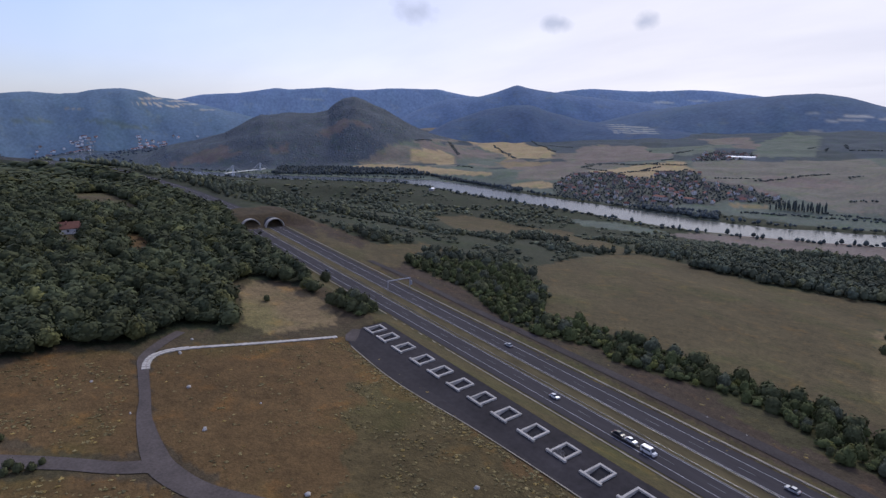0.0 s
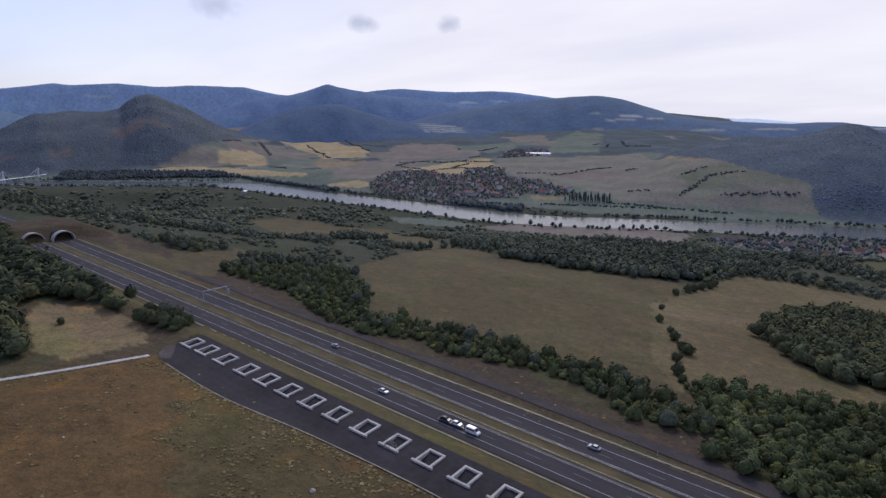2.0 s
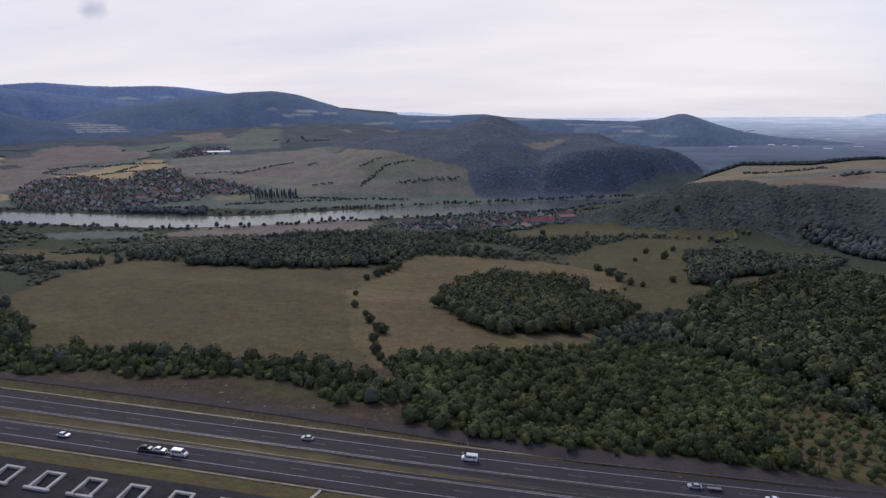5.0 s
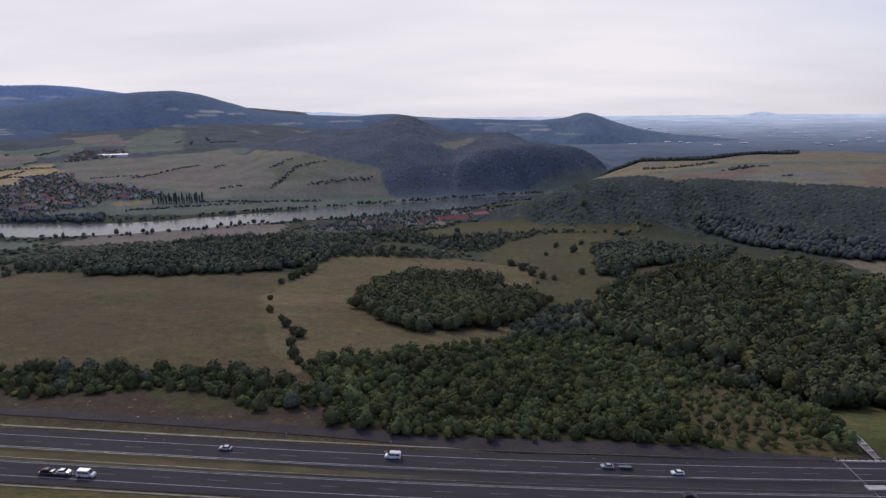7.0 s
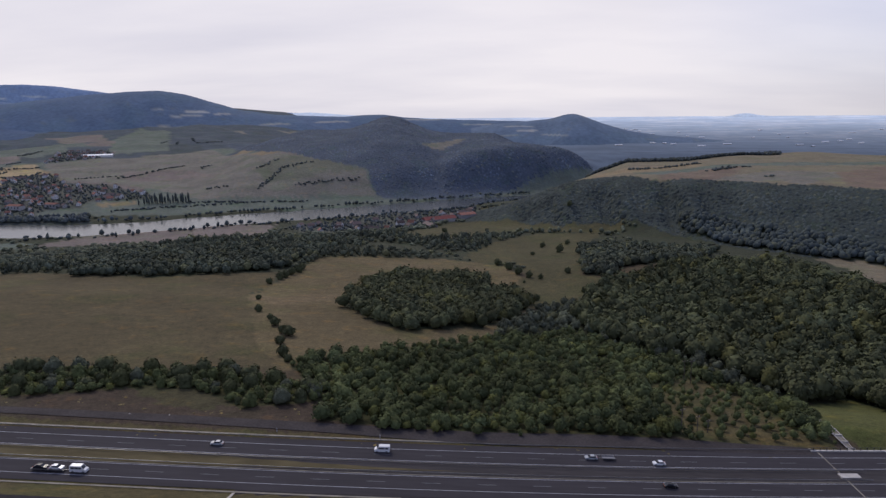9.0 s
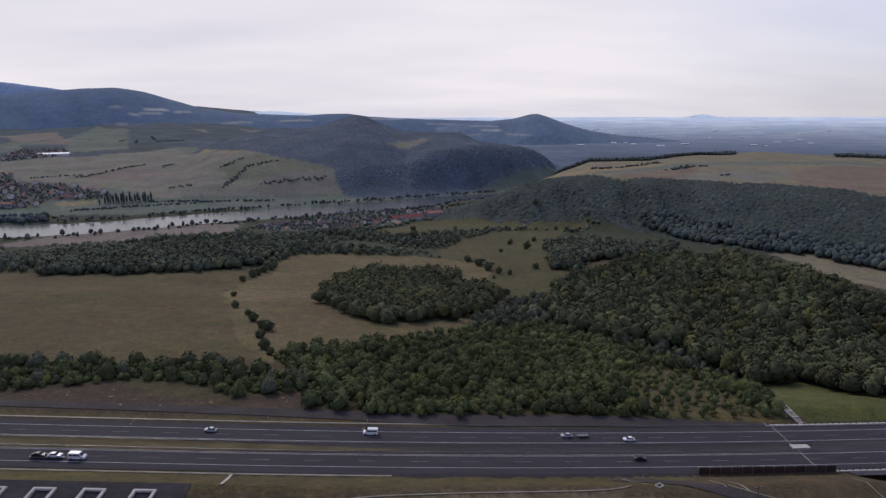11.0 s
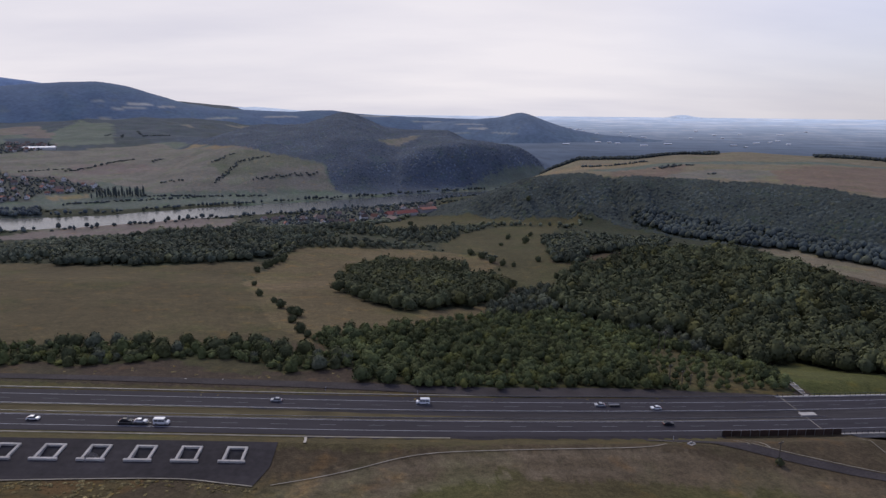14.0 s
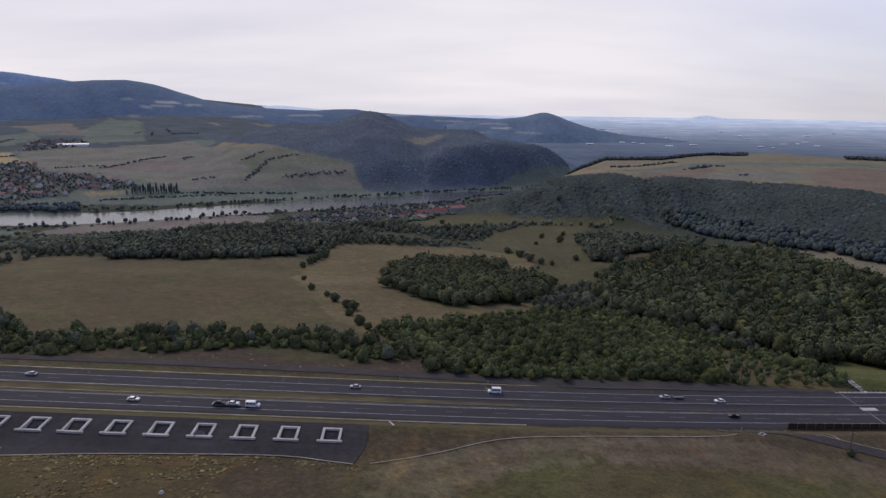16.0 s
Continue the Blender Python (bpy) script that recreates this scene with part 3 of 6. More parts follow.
    ('rust green', RUSTG, 24, [(-110, -50), (-123, -11), (-95, -14), (-58, -13), (-31, -11), (-47, -46), (-73, -56)], ''),
    ('left rust', RUST, 2, [(-170, -150), (-181, -138), (-193, -127), (-183, -95), (-148, -99), (-104, -106), (-116, -126), (-133, -139), (-142, -149)], ''),
    ('left bottom', RUST, 2, [(-110, -148), (-107, -139), (-96, -115), (-83, -103), (-76, -102), (-101, -148)], ''),
    ('straw', NEARSTRAW, 2, [(-245, -33), (-262, -20), (-235, -1), (-203, 1), (-182, -8), (-180, -40), (-196, -47)], ''),
    ('mown', MOWN, 3, [(9, -32), (11, -10), (36, 0), (62, 8), (134, 14), (164, 4), (204, -8), (176, -40), (11, -47)], ''),
    ('mown green', DRYG, 5, [(35, -28), (54, -11), (84, 1), (108, -11), (164, -11), (195, -19), (176, -40), (34, -47)], ''),
    ('mown pale', MOWNP, 3, [(12, -14), (29, -4), (56, 4), (117, 12), (147, 10), (141, 7), (105, 6), (65, 1), (34, -11), (17, -18)], ''),
    ('mown pale b', MOWNP, 3, [(22, -25), (36, -15), (64, -5), (103, 0), (133, 3), (129, -2), (102, -3), (65, -9), (40, -19), (28, -28)], ''),
    ('mown olive', DRYG, 3, [(44, -22), (72, -11), (120, -5), (149, -11), (121, -21), (52, -24)], ''),
    ('glade1', TAN, 3, [(-602, -75), (-625, -45), (-478, -38), (-429, -46), (-455, -58), (-469, -79), (-489, -84)], ''),
    ('glade2', RUST, 3, [(-388, -67), (-373, -56), (-342, -54), (-313, -67), (-327, -74)], ''),
    ('house yard', DRY, 3, [(-411, -106), (-403, -87), (-356, -93), (-337, -99), (-344, -107)], ''),
    ('hedge', SHRUBS, 2, [(-254, 98), (-228, 100), (-200, 91), (-163, 79), (-136, 81), (-115, 101), (-102, 90), (-75, 101), (-50, 111), (-33, 111), (-17, 100), (-5, 89), (23, 102), (27, 127), (1, 127), (-28, 140), (-62, 133), (-95, 131), (-126, 125), (-154, 126), (-164, 111), (-216, 159), (-237, 166), (-297, 187), (-300, 153), (-303, 123), (-297, 98), (-286, 97)], 'hedge'),
    ('clump', SHRUBS, 2, [(-217, 2), (-202, 3), (-185, 7), (-199, 28), (-212, 37), (-224, 31), (-210, 10)], 'hedge'),
)


def inside_of(poly, x, y):
    hit = np.zeros(np.shape(x), bool)
    for (ax, ay), (bx, by) in zip(poly, poly[1:] + poly[:1]):
        if ay == by:
            continue
        cross = ((ay > y) != (by > y)) & (x < (bx - ax) * (y - ay) / (by - ay) + ax)
        hit ^= cross
    return hit


def wobble(x, y, size, seed):
    """Smooth unevenness of about size metres, for ragged edges."""
    k = 6.28 / (size * 7)
    return size * 0.5 * (np.sin(x * k + seed) * np.cos(y * k * 1.3 + seed * 2) + 0.6 * np.sin(x * k * 2.7 + y * k * 2.1 + seed * 3) + 0.4 * np.sin(y * k * 6.1 - x * k * 4.3 + seed))


def cover_at(x, y):
    """The number of the uppermost region of COVER at each place, or -1."""
    own = np.full(np.shape(x), -1)
    for k, (_, _, edge, poly, _) in enumerate(COVER):
        xx, yy = x + wobble(x, y, edge, 1.7), y + wobble(y, x, edge, 4.1)
        own[inside_of(poly, xx, yy)] = k
    return own


# where the sunken wells stand on the terrace
WELLS = (0, -14.2, -28.2, -42.1, -56.0, -69.7, -83.2, -96.4, -109.6, -122.6, -137.2, -150.6, -162.0)


def build_ground():
    fine = np.arange(-48, 98.01, 0.26)
    rest = np.arange(102, 312 - 2, 6)
    azs = np.radians(np.concatenate([fine, rest]))
    rs = np.concatenate([np.arange(8, 250, 2.4), 250 * 1.0105 ** np.arange(0, 286)])
    rs = rs[rs < 4930]
    a, r = np.meshgrid(azs, rs)
    x, y = PX - np.sin(a) * r, PY + np.cos(a) * r
    z = height(x, y)
    z = z - 4.5 * ((y > -1.8) & (y < 10.2) & np.any([(x > w - 9.2) & (x < w + 1.3) for w in WELLS], axis=0))
    n, m = len(rs), len(azs)
    col = np.empty((n, m, 3))
    col[:] = DRY
    col[r > 640] = VALLEY
    # the far valley's default is mixed meadow
    off = river_off(x, y)
    col[off > 60] = GREEN
    # a patchwork of small far fields and woods on the slopes beyond the river, in haze-lifted tones
    rng = np.random.RandomState(4)
    seeds = np.stack([rng.uniform(-2900, 700, 520), rng.uniform(1000, 3500, 520)], -1)
    tones = [GREEN, TANG, SOIL, PALEG, WOODF_HAZE, STRAWD, GREEN, PALEG, WOODB_HAZE, WOODB_HAZE, WOODB_HAZE, WOODF_HAZE]
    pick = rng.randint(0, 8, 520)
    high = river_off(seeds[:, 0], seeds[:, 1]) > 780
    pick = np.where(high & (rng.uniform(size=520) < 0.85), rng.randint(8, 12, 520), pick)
    back = np.where((off > 320).ravel())[0]
    fx, fy = x.ravel()[back], y.ravel()[back]
    for k in range(0, len(back), 20000):
        px, py = fx[k:k + 20000, None], fy[k:k + 20000, None]
        own = np.argmin((px - seeds[:, 0]) ** 2 + ((py - seeds[:, 1]) * 0.8) ** 2, 1)
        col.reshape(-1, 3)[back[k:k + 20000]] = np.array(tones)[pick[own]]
    own = cover_at(x, y)
    for k, (_, colour, *_) in enumerate(COVER):
        col[own == k] = colour
    verts = np.stack([x, y, z], -1).reshape(-1, 3)
    verts = np.vstack([verts, [[PX, PY, float(height(PX, PY))]]])
    i, j = np.meshgrid(np.arange(n - 1), np.arange(m), indexing="ij")
    k = (j + 1) % m
    quads = np.stack([i * m + j, (i + 1) * m + j, (i + 1) * m + k, i * m + k], -1).reshape(-1, 4)
    me = bpy.data.meshes.new("ground")
    tip = len(verts) - 1
    me.from_pydata(verts.tolist(), [], quads.tolist() + [(tip, q, (q + 1) % m) for q in range(m)])
    layer = me.attributes.new("cover", "FLOAT_COLOR", "POINT")
    rgba = np.ones((len(verts), 4), np.float32)
    rgba[:-1, :3] = col.reshape(-1, 3)
    rgba[-1, :3] = DRY
    layer.data.foreach_set("color", rgba.ravel())
    me.materials.append(M_GROUND)
    me.polygons.foreach_set("use_smooth", [True] * len(me.polygons))
    return tagged(new("ground", me), "rolling dry fields, meadows and woodland floor", "ground", kind="structure")


build_ground()


RIDGES = {}


def ridge_z(name, az, d):
    """The height of a far range at a polar place."""
    az0, dist, deep, g = RIDGES[name]
    row, col = (d - dist + deep) / deep * 30, (az - az0) / 0.12
    return float(g[int(np.clip(row, 0, 42)), int(np.clip(col, 0, g.shape[1] - 1)), 2]) if row >= 0 else -200.0


def build_ridge(name, label, tone, dist, deep, profile, rough, patches=()):
    """A range of far hills: its skyline as degrees of azimuth and height above the eye, filled down to the valley, its face folded into spurs."""
    az = np.arange(profile[-1][0], profile[0][0] + 0.01, 0.12)
    pa, pe = np.array(profile[::-1]).T
    el = np.interp(az, pa, pe)
    el = np.convolve(np.pad(el, 2, "edge"), np.ones(5) / 5, "valid")
    noise = np.random.RandomState(int(dist)).normal(size=len(az) + 8)
    el = el + rough * (np.convolve(noise, np.ones(9) / 9, "valid") + 0.25 * noise[4:-4])
    rows = []
    for k in range(43):
        u = k / 30
        rr = dist - deep * (1 - u)
        xs, ys = PX - np.sin(np.radians(az)) * rr, PY + np.cos(np.radians(az)) * rr
        base = height(xs, ys) - 25
        top = 112 + dist * np.tan(np.radians(el))
        fold = 0.045 * np.sin(az * 0.8 + dist + 3 * u) + 0.02 * np.sin(az * 1.9 + 1 - 4 * u + np.sin(az * 0.7))
        w = np.clip(u + fold * np.sin(min(u, 1) * math.pi), 0, 1)
        s = np.sin(w * math.pi / 2) if u <= 1 else np.full(len(az), math.cos(u * math.pi - math.pi))
        rows.append(np.stack([xs, ys, base + np.maximum(top - base, 0) * s], -1))
    g = np.array(rows)
    n, m = g.shape[:2]
    faces = [(i * m + j, i * m + j + 1, (i + 1) * m + j + 1, (i + 1) * m + j) for i in range(n - 1) for j in range(m - 1)]
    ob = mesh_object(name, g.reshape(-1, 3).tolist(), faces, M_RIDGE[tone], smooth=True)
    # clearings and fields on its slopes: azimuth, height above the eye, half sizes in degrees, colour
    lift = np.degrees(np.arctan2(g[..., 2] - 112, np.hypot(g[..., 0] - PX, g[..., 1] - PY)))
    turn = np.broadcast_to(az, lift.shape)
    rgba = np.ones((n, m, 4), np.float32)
    # start from the haze-blue tone of this range
    rgba[..., :3] = RIDGE_HAZE_TONE[tone]
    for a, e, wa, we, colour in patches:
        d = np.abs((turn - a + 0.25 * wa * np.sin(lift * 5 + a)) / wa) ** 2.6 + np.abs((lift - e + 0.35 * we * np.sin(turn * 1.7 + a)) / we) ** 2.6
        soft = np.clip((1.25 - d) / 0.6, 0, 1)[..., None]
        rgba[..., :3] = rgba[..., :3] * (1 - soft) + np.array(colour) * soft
    ob.data.attributes.new("cover", "FLOAT_COLOR", "POINT").data.foreach_set("color", rgba.ravel())
    RIDGES[name] = (az[0], dist, deep, g)
    return tagged(ob, label, "hills", kind="structure")


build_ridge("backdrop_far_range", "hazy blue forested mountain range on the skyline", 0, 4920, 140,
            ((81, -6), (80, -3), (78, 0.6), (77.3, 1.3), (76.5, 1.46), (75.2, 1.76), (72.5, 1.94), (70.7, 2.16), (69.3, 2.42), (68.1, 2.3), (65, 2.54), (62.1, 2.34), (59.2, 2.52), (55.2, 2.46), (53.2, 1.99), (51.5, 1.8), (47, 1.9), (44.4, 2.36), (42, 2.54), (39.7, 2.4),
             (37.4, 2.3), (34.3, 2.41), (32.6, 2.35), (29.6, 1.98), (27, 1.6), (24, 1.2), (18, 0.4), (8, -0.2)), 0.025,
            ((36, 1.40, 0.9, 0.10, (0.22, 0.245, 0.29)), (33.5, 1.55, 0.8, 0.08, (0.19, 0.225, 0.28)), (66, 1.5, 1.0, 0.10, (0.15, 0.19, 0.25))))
build_ridge("backdrop_peak_range", "wooded mountain with a small summit knob, painted blue for haze", 5, 4350, 420,
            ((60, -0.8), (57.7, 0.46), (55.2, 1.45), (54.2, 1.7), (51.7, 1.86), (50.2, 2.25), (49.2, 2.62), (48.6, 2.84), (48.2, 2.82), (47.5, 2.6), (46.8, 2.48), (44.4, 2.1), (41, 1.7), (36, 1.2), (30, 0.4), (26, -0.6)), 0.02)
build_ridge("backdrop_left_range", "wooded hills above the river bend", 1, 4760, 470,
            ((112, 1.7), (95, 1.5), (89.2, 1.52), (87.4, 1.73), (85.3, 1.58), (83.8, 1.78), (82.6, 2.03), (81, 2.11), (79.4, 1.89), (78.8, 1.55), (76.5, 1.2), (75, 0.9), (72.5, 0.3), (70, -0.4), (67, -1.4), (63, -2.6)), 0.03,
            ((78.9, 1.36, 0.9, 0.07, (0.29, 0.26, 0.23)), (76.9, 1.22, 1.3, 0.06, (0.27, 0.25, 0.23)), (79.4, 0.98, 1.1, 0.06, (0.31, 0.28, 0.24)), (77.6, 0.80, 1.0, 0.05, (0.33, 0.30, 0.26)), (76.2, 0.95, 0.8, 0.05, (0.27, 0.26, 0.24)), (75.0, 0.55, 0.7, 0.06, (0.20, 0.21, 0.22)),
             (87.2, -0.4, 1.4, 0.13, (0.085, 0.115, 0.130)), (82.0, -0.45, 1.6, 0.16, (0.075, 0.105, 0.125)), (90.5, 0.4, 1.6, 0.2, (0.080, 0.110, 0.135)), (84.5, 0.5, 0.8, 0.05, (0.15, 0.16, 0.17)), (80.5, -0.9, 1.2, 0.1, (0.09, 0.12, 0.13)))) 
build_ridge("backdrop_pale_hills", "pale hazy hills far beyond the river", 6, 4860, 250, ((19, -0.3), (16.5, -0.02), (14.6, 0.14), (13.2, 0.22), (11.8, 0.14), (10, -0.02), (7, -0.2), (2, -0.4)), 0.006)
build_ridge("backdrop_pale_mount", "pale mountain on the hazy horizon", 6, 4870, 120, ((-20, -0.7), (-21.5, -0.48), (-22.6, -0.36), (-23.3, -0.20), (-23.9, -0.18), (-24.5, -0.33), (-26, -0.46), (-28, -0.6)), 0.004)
build_ridge("backdrop_middle_range", "wooded hills behind the villages, painted dark blue for haze", 2, 4050, 700,
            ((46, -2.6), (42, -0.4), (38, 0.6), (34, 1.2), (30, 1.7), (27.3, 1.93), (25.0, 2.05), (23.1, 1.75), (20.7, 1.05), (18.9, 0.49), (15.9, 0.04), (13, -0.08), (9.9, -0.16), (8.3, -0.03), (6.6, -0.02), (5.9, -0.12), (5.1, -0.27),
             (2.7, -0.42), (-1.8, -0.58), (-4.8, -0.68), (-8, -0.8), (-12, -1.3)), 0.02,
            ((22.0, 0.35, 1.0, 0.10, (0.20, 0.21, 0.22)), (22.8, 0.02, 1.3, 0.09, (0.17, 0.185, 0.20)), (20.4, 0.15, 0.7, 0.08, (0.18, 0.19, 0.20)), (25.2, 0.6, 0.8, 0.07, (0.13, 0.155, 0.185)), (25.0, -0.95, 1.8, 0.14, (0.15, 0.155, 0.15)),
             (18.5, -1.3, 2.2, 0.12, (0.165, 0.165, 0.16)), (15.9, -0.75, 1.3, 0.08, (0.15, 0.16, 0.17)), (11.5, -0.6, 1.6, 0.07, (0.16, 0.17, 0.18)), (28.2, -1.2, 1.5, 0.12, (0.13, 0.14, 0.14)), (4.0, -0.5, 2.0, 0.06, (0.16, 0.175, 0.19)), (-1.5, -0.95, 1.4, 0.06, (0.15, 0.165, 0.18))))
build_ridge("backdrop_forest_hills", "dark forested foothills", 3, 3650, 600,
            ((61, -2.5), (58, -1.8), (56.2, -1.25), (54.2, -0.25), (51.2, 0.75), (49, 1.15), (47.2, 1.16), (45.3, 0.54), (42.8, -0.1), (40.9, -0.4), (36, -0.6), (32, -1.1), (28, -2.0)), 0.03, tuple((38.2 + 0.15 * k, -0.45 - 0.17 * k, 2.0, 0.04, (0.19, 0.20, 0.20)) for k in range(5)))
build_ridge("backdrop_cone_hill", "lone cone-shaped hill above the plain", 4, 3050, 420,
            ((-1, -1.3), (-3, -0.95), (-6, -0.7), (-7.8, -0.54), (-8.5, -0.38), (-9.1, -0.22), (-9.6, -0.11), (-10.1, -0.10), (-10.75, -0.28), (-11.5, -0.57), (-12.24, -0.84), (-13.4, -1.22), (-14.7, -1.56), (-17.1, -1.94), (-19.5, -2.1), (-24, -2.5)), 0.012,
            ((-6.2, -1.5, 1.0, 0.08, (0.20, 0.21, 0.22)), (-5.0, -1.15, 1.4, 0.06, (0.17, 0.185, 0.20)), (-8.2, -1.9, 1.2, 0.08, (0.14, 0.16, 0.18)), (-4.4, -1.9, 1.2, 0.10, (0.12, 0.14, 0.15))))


def plain_z(r):
    return 112 + r * np.tan(np.radians(-3.45 + 2.98 * (np.maximum(r - 2400, 0) / 2500) ** 0.8)) + 5


def build_plain():
    """The wide far plain beyond the plateau, out of which the cone hill rises."""
    az = np.arange(-52, 6.01, 0.3)
    rs = np.linspace(1840, 4900, 110)
    a, r = np.meshgrid(np.radians(az), rs)
    x, y = PX - np.sin(a) * r, PY + np.cos(a) * r
    # it rises out of the river valley
    low = height(x, y) - 12
    z = low + (plain_z(r) - low) * ramp(r, 1840, 2330)
    n, m = x.shape
    f = [(i * m + j, i * m + j + 1, (i + 1) * m + j + 1, (i + 1) * m + j) for i in range(n - 1) for j in range(m - 1)]
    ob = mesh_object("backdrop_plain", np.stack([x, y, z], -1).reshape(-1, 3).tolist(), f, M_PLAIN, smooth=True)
    # haze put into the colour: dark blue near, paler towards the horizon
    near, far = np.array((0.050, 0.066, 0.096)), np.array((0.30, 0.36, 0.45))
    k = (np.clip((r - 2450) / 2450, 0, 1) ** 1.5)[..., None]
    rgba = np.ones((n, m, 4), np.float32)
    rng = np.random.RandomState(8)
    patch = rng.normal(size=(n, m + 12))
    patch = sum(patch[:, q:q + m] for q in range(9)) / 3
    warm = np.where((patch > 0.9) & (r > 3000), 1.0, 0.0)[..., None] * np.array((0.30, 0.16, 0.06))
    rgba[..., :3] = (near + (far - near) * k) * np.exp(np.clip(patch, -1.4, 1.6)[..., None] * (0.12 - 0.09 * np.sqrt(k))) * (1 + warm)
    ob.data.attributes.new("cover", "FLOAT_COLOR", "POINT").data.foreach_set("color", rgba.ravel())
    return tagged(ob, "hazy blue lowland plain with towns far away", "plain", kind="structure")


# glows though it is no lamp, to lift the plain like haze
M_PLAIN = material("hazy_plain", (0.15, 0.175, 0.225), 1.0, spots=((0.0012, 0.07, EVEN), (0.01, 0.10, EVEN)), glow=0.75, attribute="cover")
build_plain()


# ---- roads ----
def under(ob, name, mat, verts, faces, label="", smooth=False):
    """A part of a thing, as one mesh."""
    p = mesh_object(name, verts, faces, mat, ob, smooth)
    return tagged(p, label) if label else p


def thing(name, label, category, group="", at=None, kind=""):
    e = new(name)
    if at is not None:
        e.matrix_basis = at
    return tagged(e, label, category, group, kind)


def box(x0, y0, z0, x1, y1, z1):
    v = [(x, y, z) for z in (z0, z1) for y in (y0, y1) for x in (x0, x1)]
    return v, [(0, 2, 3, 1), (4, 5, 7, 6), (0, 1, 5, 4), (2, 6, 7, 3), (0, 4, 6, 2), (1, 3, 7, 5)]


def joined(*pieces):
    v, f = [], []
    for pv, pf in pieces:
        f += [tuple(i + len(v) for i in q) for q in pf]
        v += list(pv)
    return v, f


def tube(a, b, ra, rb, sides=7):
    a, b = Vector(a), Vector(b)
    q = (b - a).to_track_quat("Z", "Y")
    v = []
    for c, r in ((a, ra), (b, rb)):
        v += [tuple(c + q @ Vector((r * math.cos(k * 6.2832 / sides), r * math.sin(k * 6.2832 / sides), 0))) for k in range(sides)]
    f = [(k, (k + 1) % sides, sides + (k + 1) % sides, sides + k) for k in range(sides)]
    return v, f + [tuple(range(sides))[::-1], tuple(range(sides, 2 * sides))]


def lane_strip(x0, x1, o0, o1, lift, step=6.0, thick=0.0, level=road_z):
    """A strip along the motorway from x0 to x1, between two offsets from its middle."""
    n = max(2, int(abs(x1 - x0) / step) + 1)
    xs = np.linspace(x0, x1, n)
    mid, z = road_mid(xs), level(xs) + lift
    v = [(a, m + o, h) for a, m, h in zip(xs, mid, z) for o in (o0, o1)]
    f = [(2 * k, 2 * k + 2, 2 * k + 3, 2 * k + 1) for k in range(n - 1)]
    if thick:
        base = len(v)
        v += [(a, b, c - thick) for a, b, c in v]
        f += [(base + 2 * k + 1, base + 2 * k + 3, base + 2 * k + 2, base + 2 * k) for k in range(n - 1)]
        for s in (0, 1):
            f += [(2 * k + s, base + 2 * k + s, base + 2 * k + 2 + s, 2 * k + 2 + s)[::(-1 if s else 1)] for k in range(n - 1)]
        f += [(0, 1, base + 1, base), (2 * n - 2, base + 2 * n - 2, base + 2 * n - 1, 2 * n - 1)]
    return v, f


def ribbon(pts, width, lift=0.15, step=3.0):
    """A strip that follows the ground along a line of places; width one number or one for each place."""
    w = width if isinstance(width, (list, tuple)) else [width] * len(pts)
    px, py, pw = [], [], []
    for k in range(len(pts) - 1):
        p0, p1, p2, p3 = pts[max(k - 1, 0)], pts[k], pts[k + 1], pts[min(k + 2, len(pts) - 1)]
        n = max(2, int(math.dist(p1, p2) / step))
        for i in range(n + (k == len(pts) - 2)):
            t = i / n
            for out, c in ((px, 0), (py, 1)):
                out.append(0.5 * (2 * p1[c] + (p2[c] - p0[c]) * t + (2 * p0[c] - 5 * p1[c] + 4 * p2[c] - p3[c]) * t * t + (3 * p1[c] - p0[c] - 3 * p2[c] + p3[c]) * t ** 3))
            pw.append(w[k] + (w[k + 1] - w[k]) * t)
    px, py, pw = np.array(px), np.array(py), np.array(pw)
    tx, ty = np.gradient(px), np.gradient(py)
    l = np.hypot(tx, ty) + 1e-9
    nx, ny = -ty / l, tx / l
    cols = 4
    v = []
    for c in range(cols + 1):
        o = pw * (0.5 - c / cols)
        x, y = px + nx * o, py + ny * o
        v.append(np.stack([x, y, height(x, y) + lift], -1))
    g = np.array(v).transpose(1, 0, 2)
    n, m = g.shape[:2]
    return g.reshape(-1, 3).tolist(), [(i * m + j, i * m + j + 1, (i + 1) * m + j + 1, (i + 1) * m + j) for i in range(n - 1) for j in range(m - 1)]


road = thing("road", "two-carriageway asphalt motorway with white lane markings", "motorway", kind="structure")
for a, b, o0, o1 in ((-442, 430, -15.9, -3.6), (-442, 430, 3.6, 16.2), (-1450, -486, -15.9, -3.6), (-1450, -486, 3.6, 16.2)):
    under(road, "carriageway", M_ASPHALT, *lane_strip(a, b, o0, o1, 0.14, 5.0))
for a, b in ((-442, 430), (-1300, -486)):
    for o in (-12.1, -4.55, 4.7, 12.15):
        under(road, "edge_line", M_PAINT, *lane_strip(a, b, o - 0.11, o + 0.11, 0.16, 6.0))
for o in (-8.35, 8.4):
    for a in np.arange(-432, 425, 18.0):
        under(road, "lane_dash", M_DASH, *lane_strip(a, a + 6, o - 0.08, o + 0.08, 0.16, 6.0))
for a in np.arange(-860, -500, 18.0):
    for o in (-8.35, 8.4):
        under(road, "lane_dash", M_DASH, *lane_strip(a, a + 6, o - 0.08, o + 0.08, 0.16, 6.0))
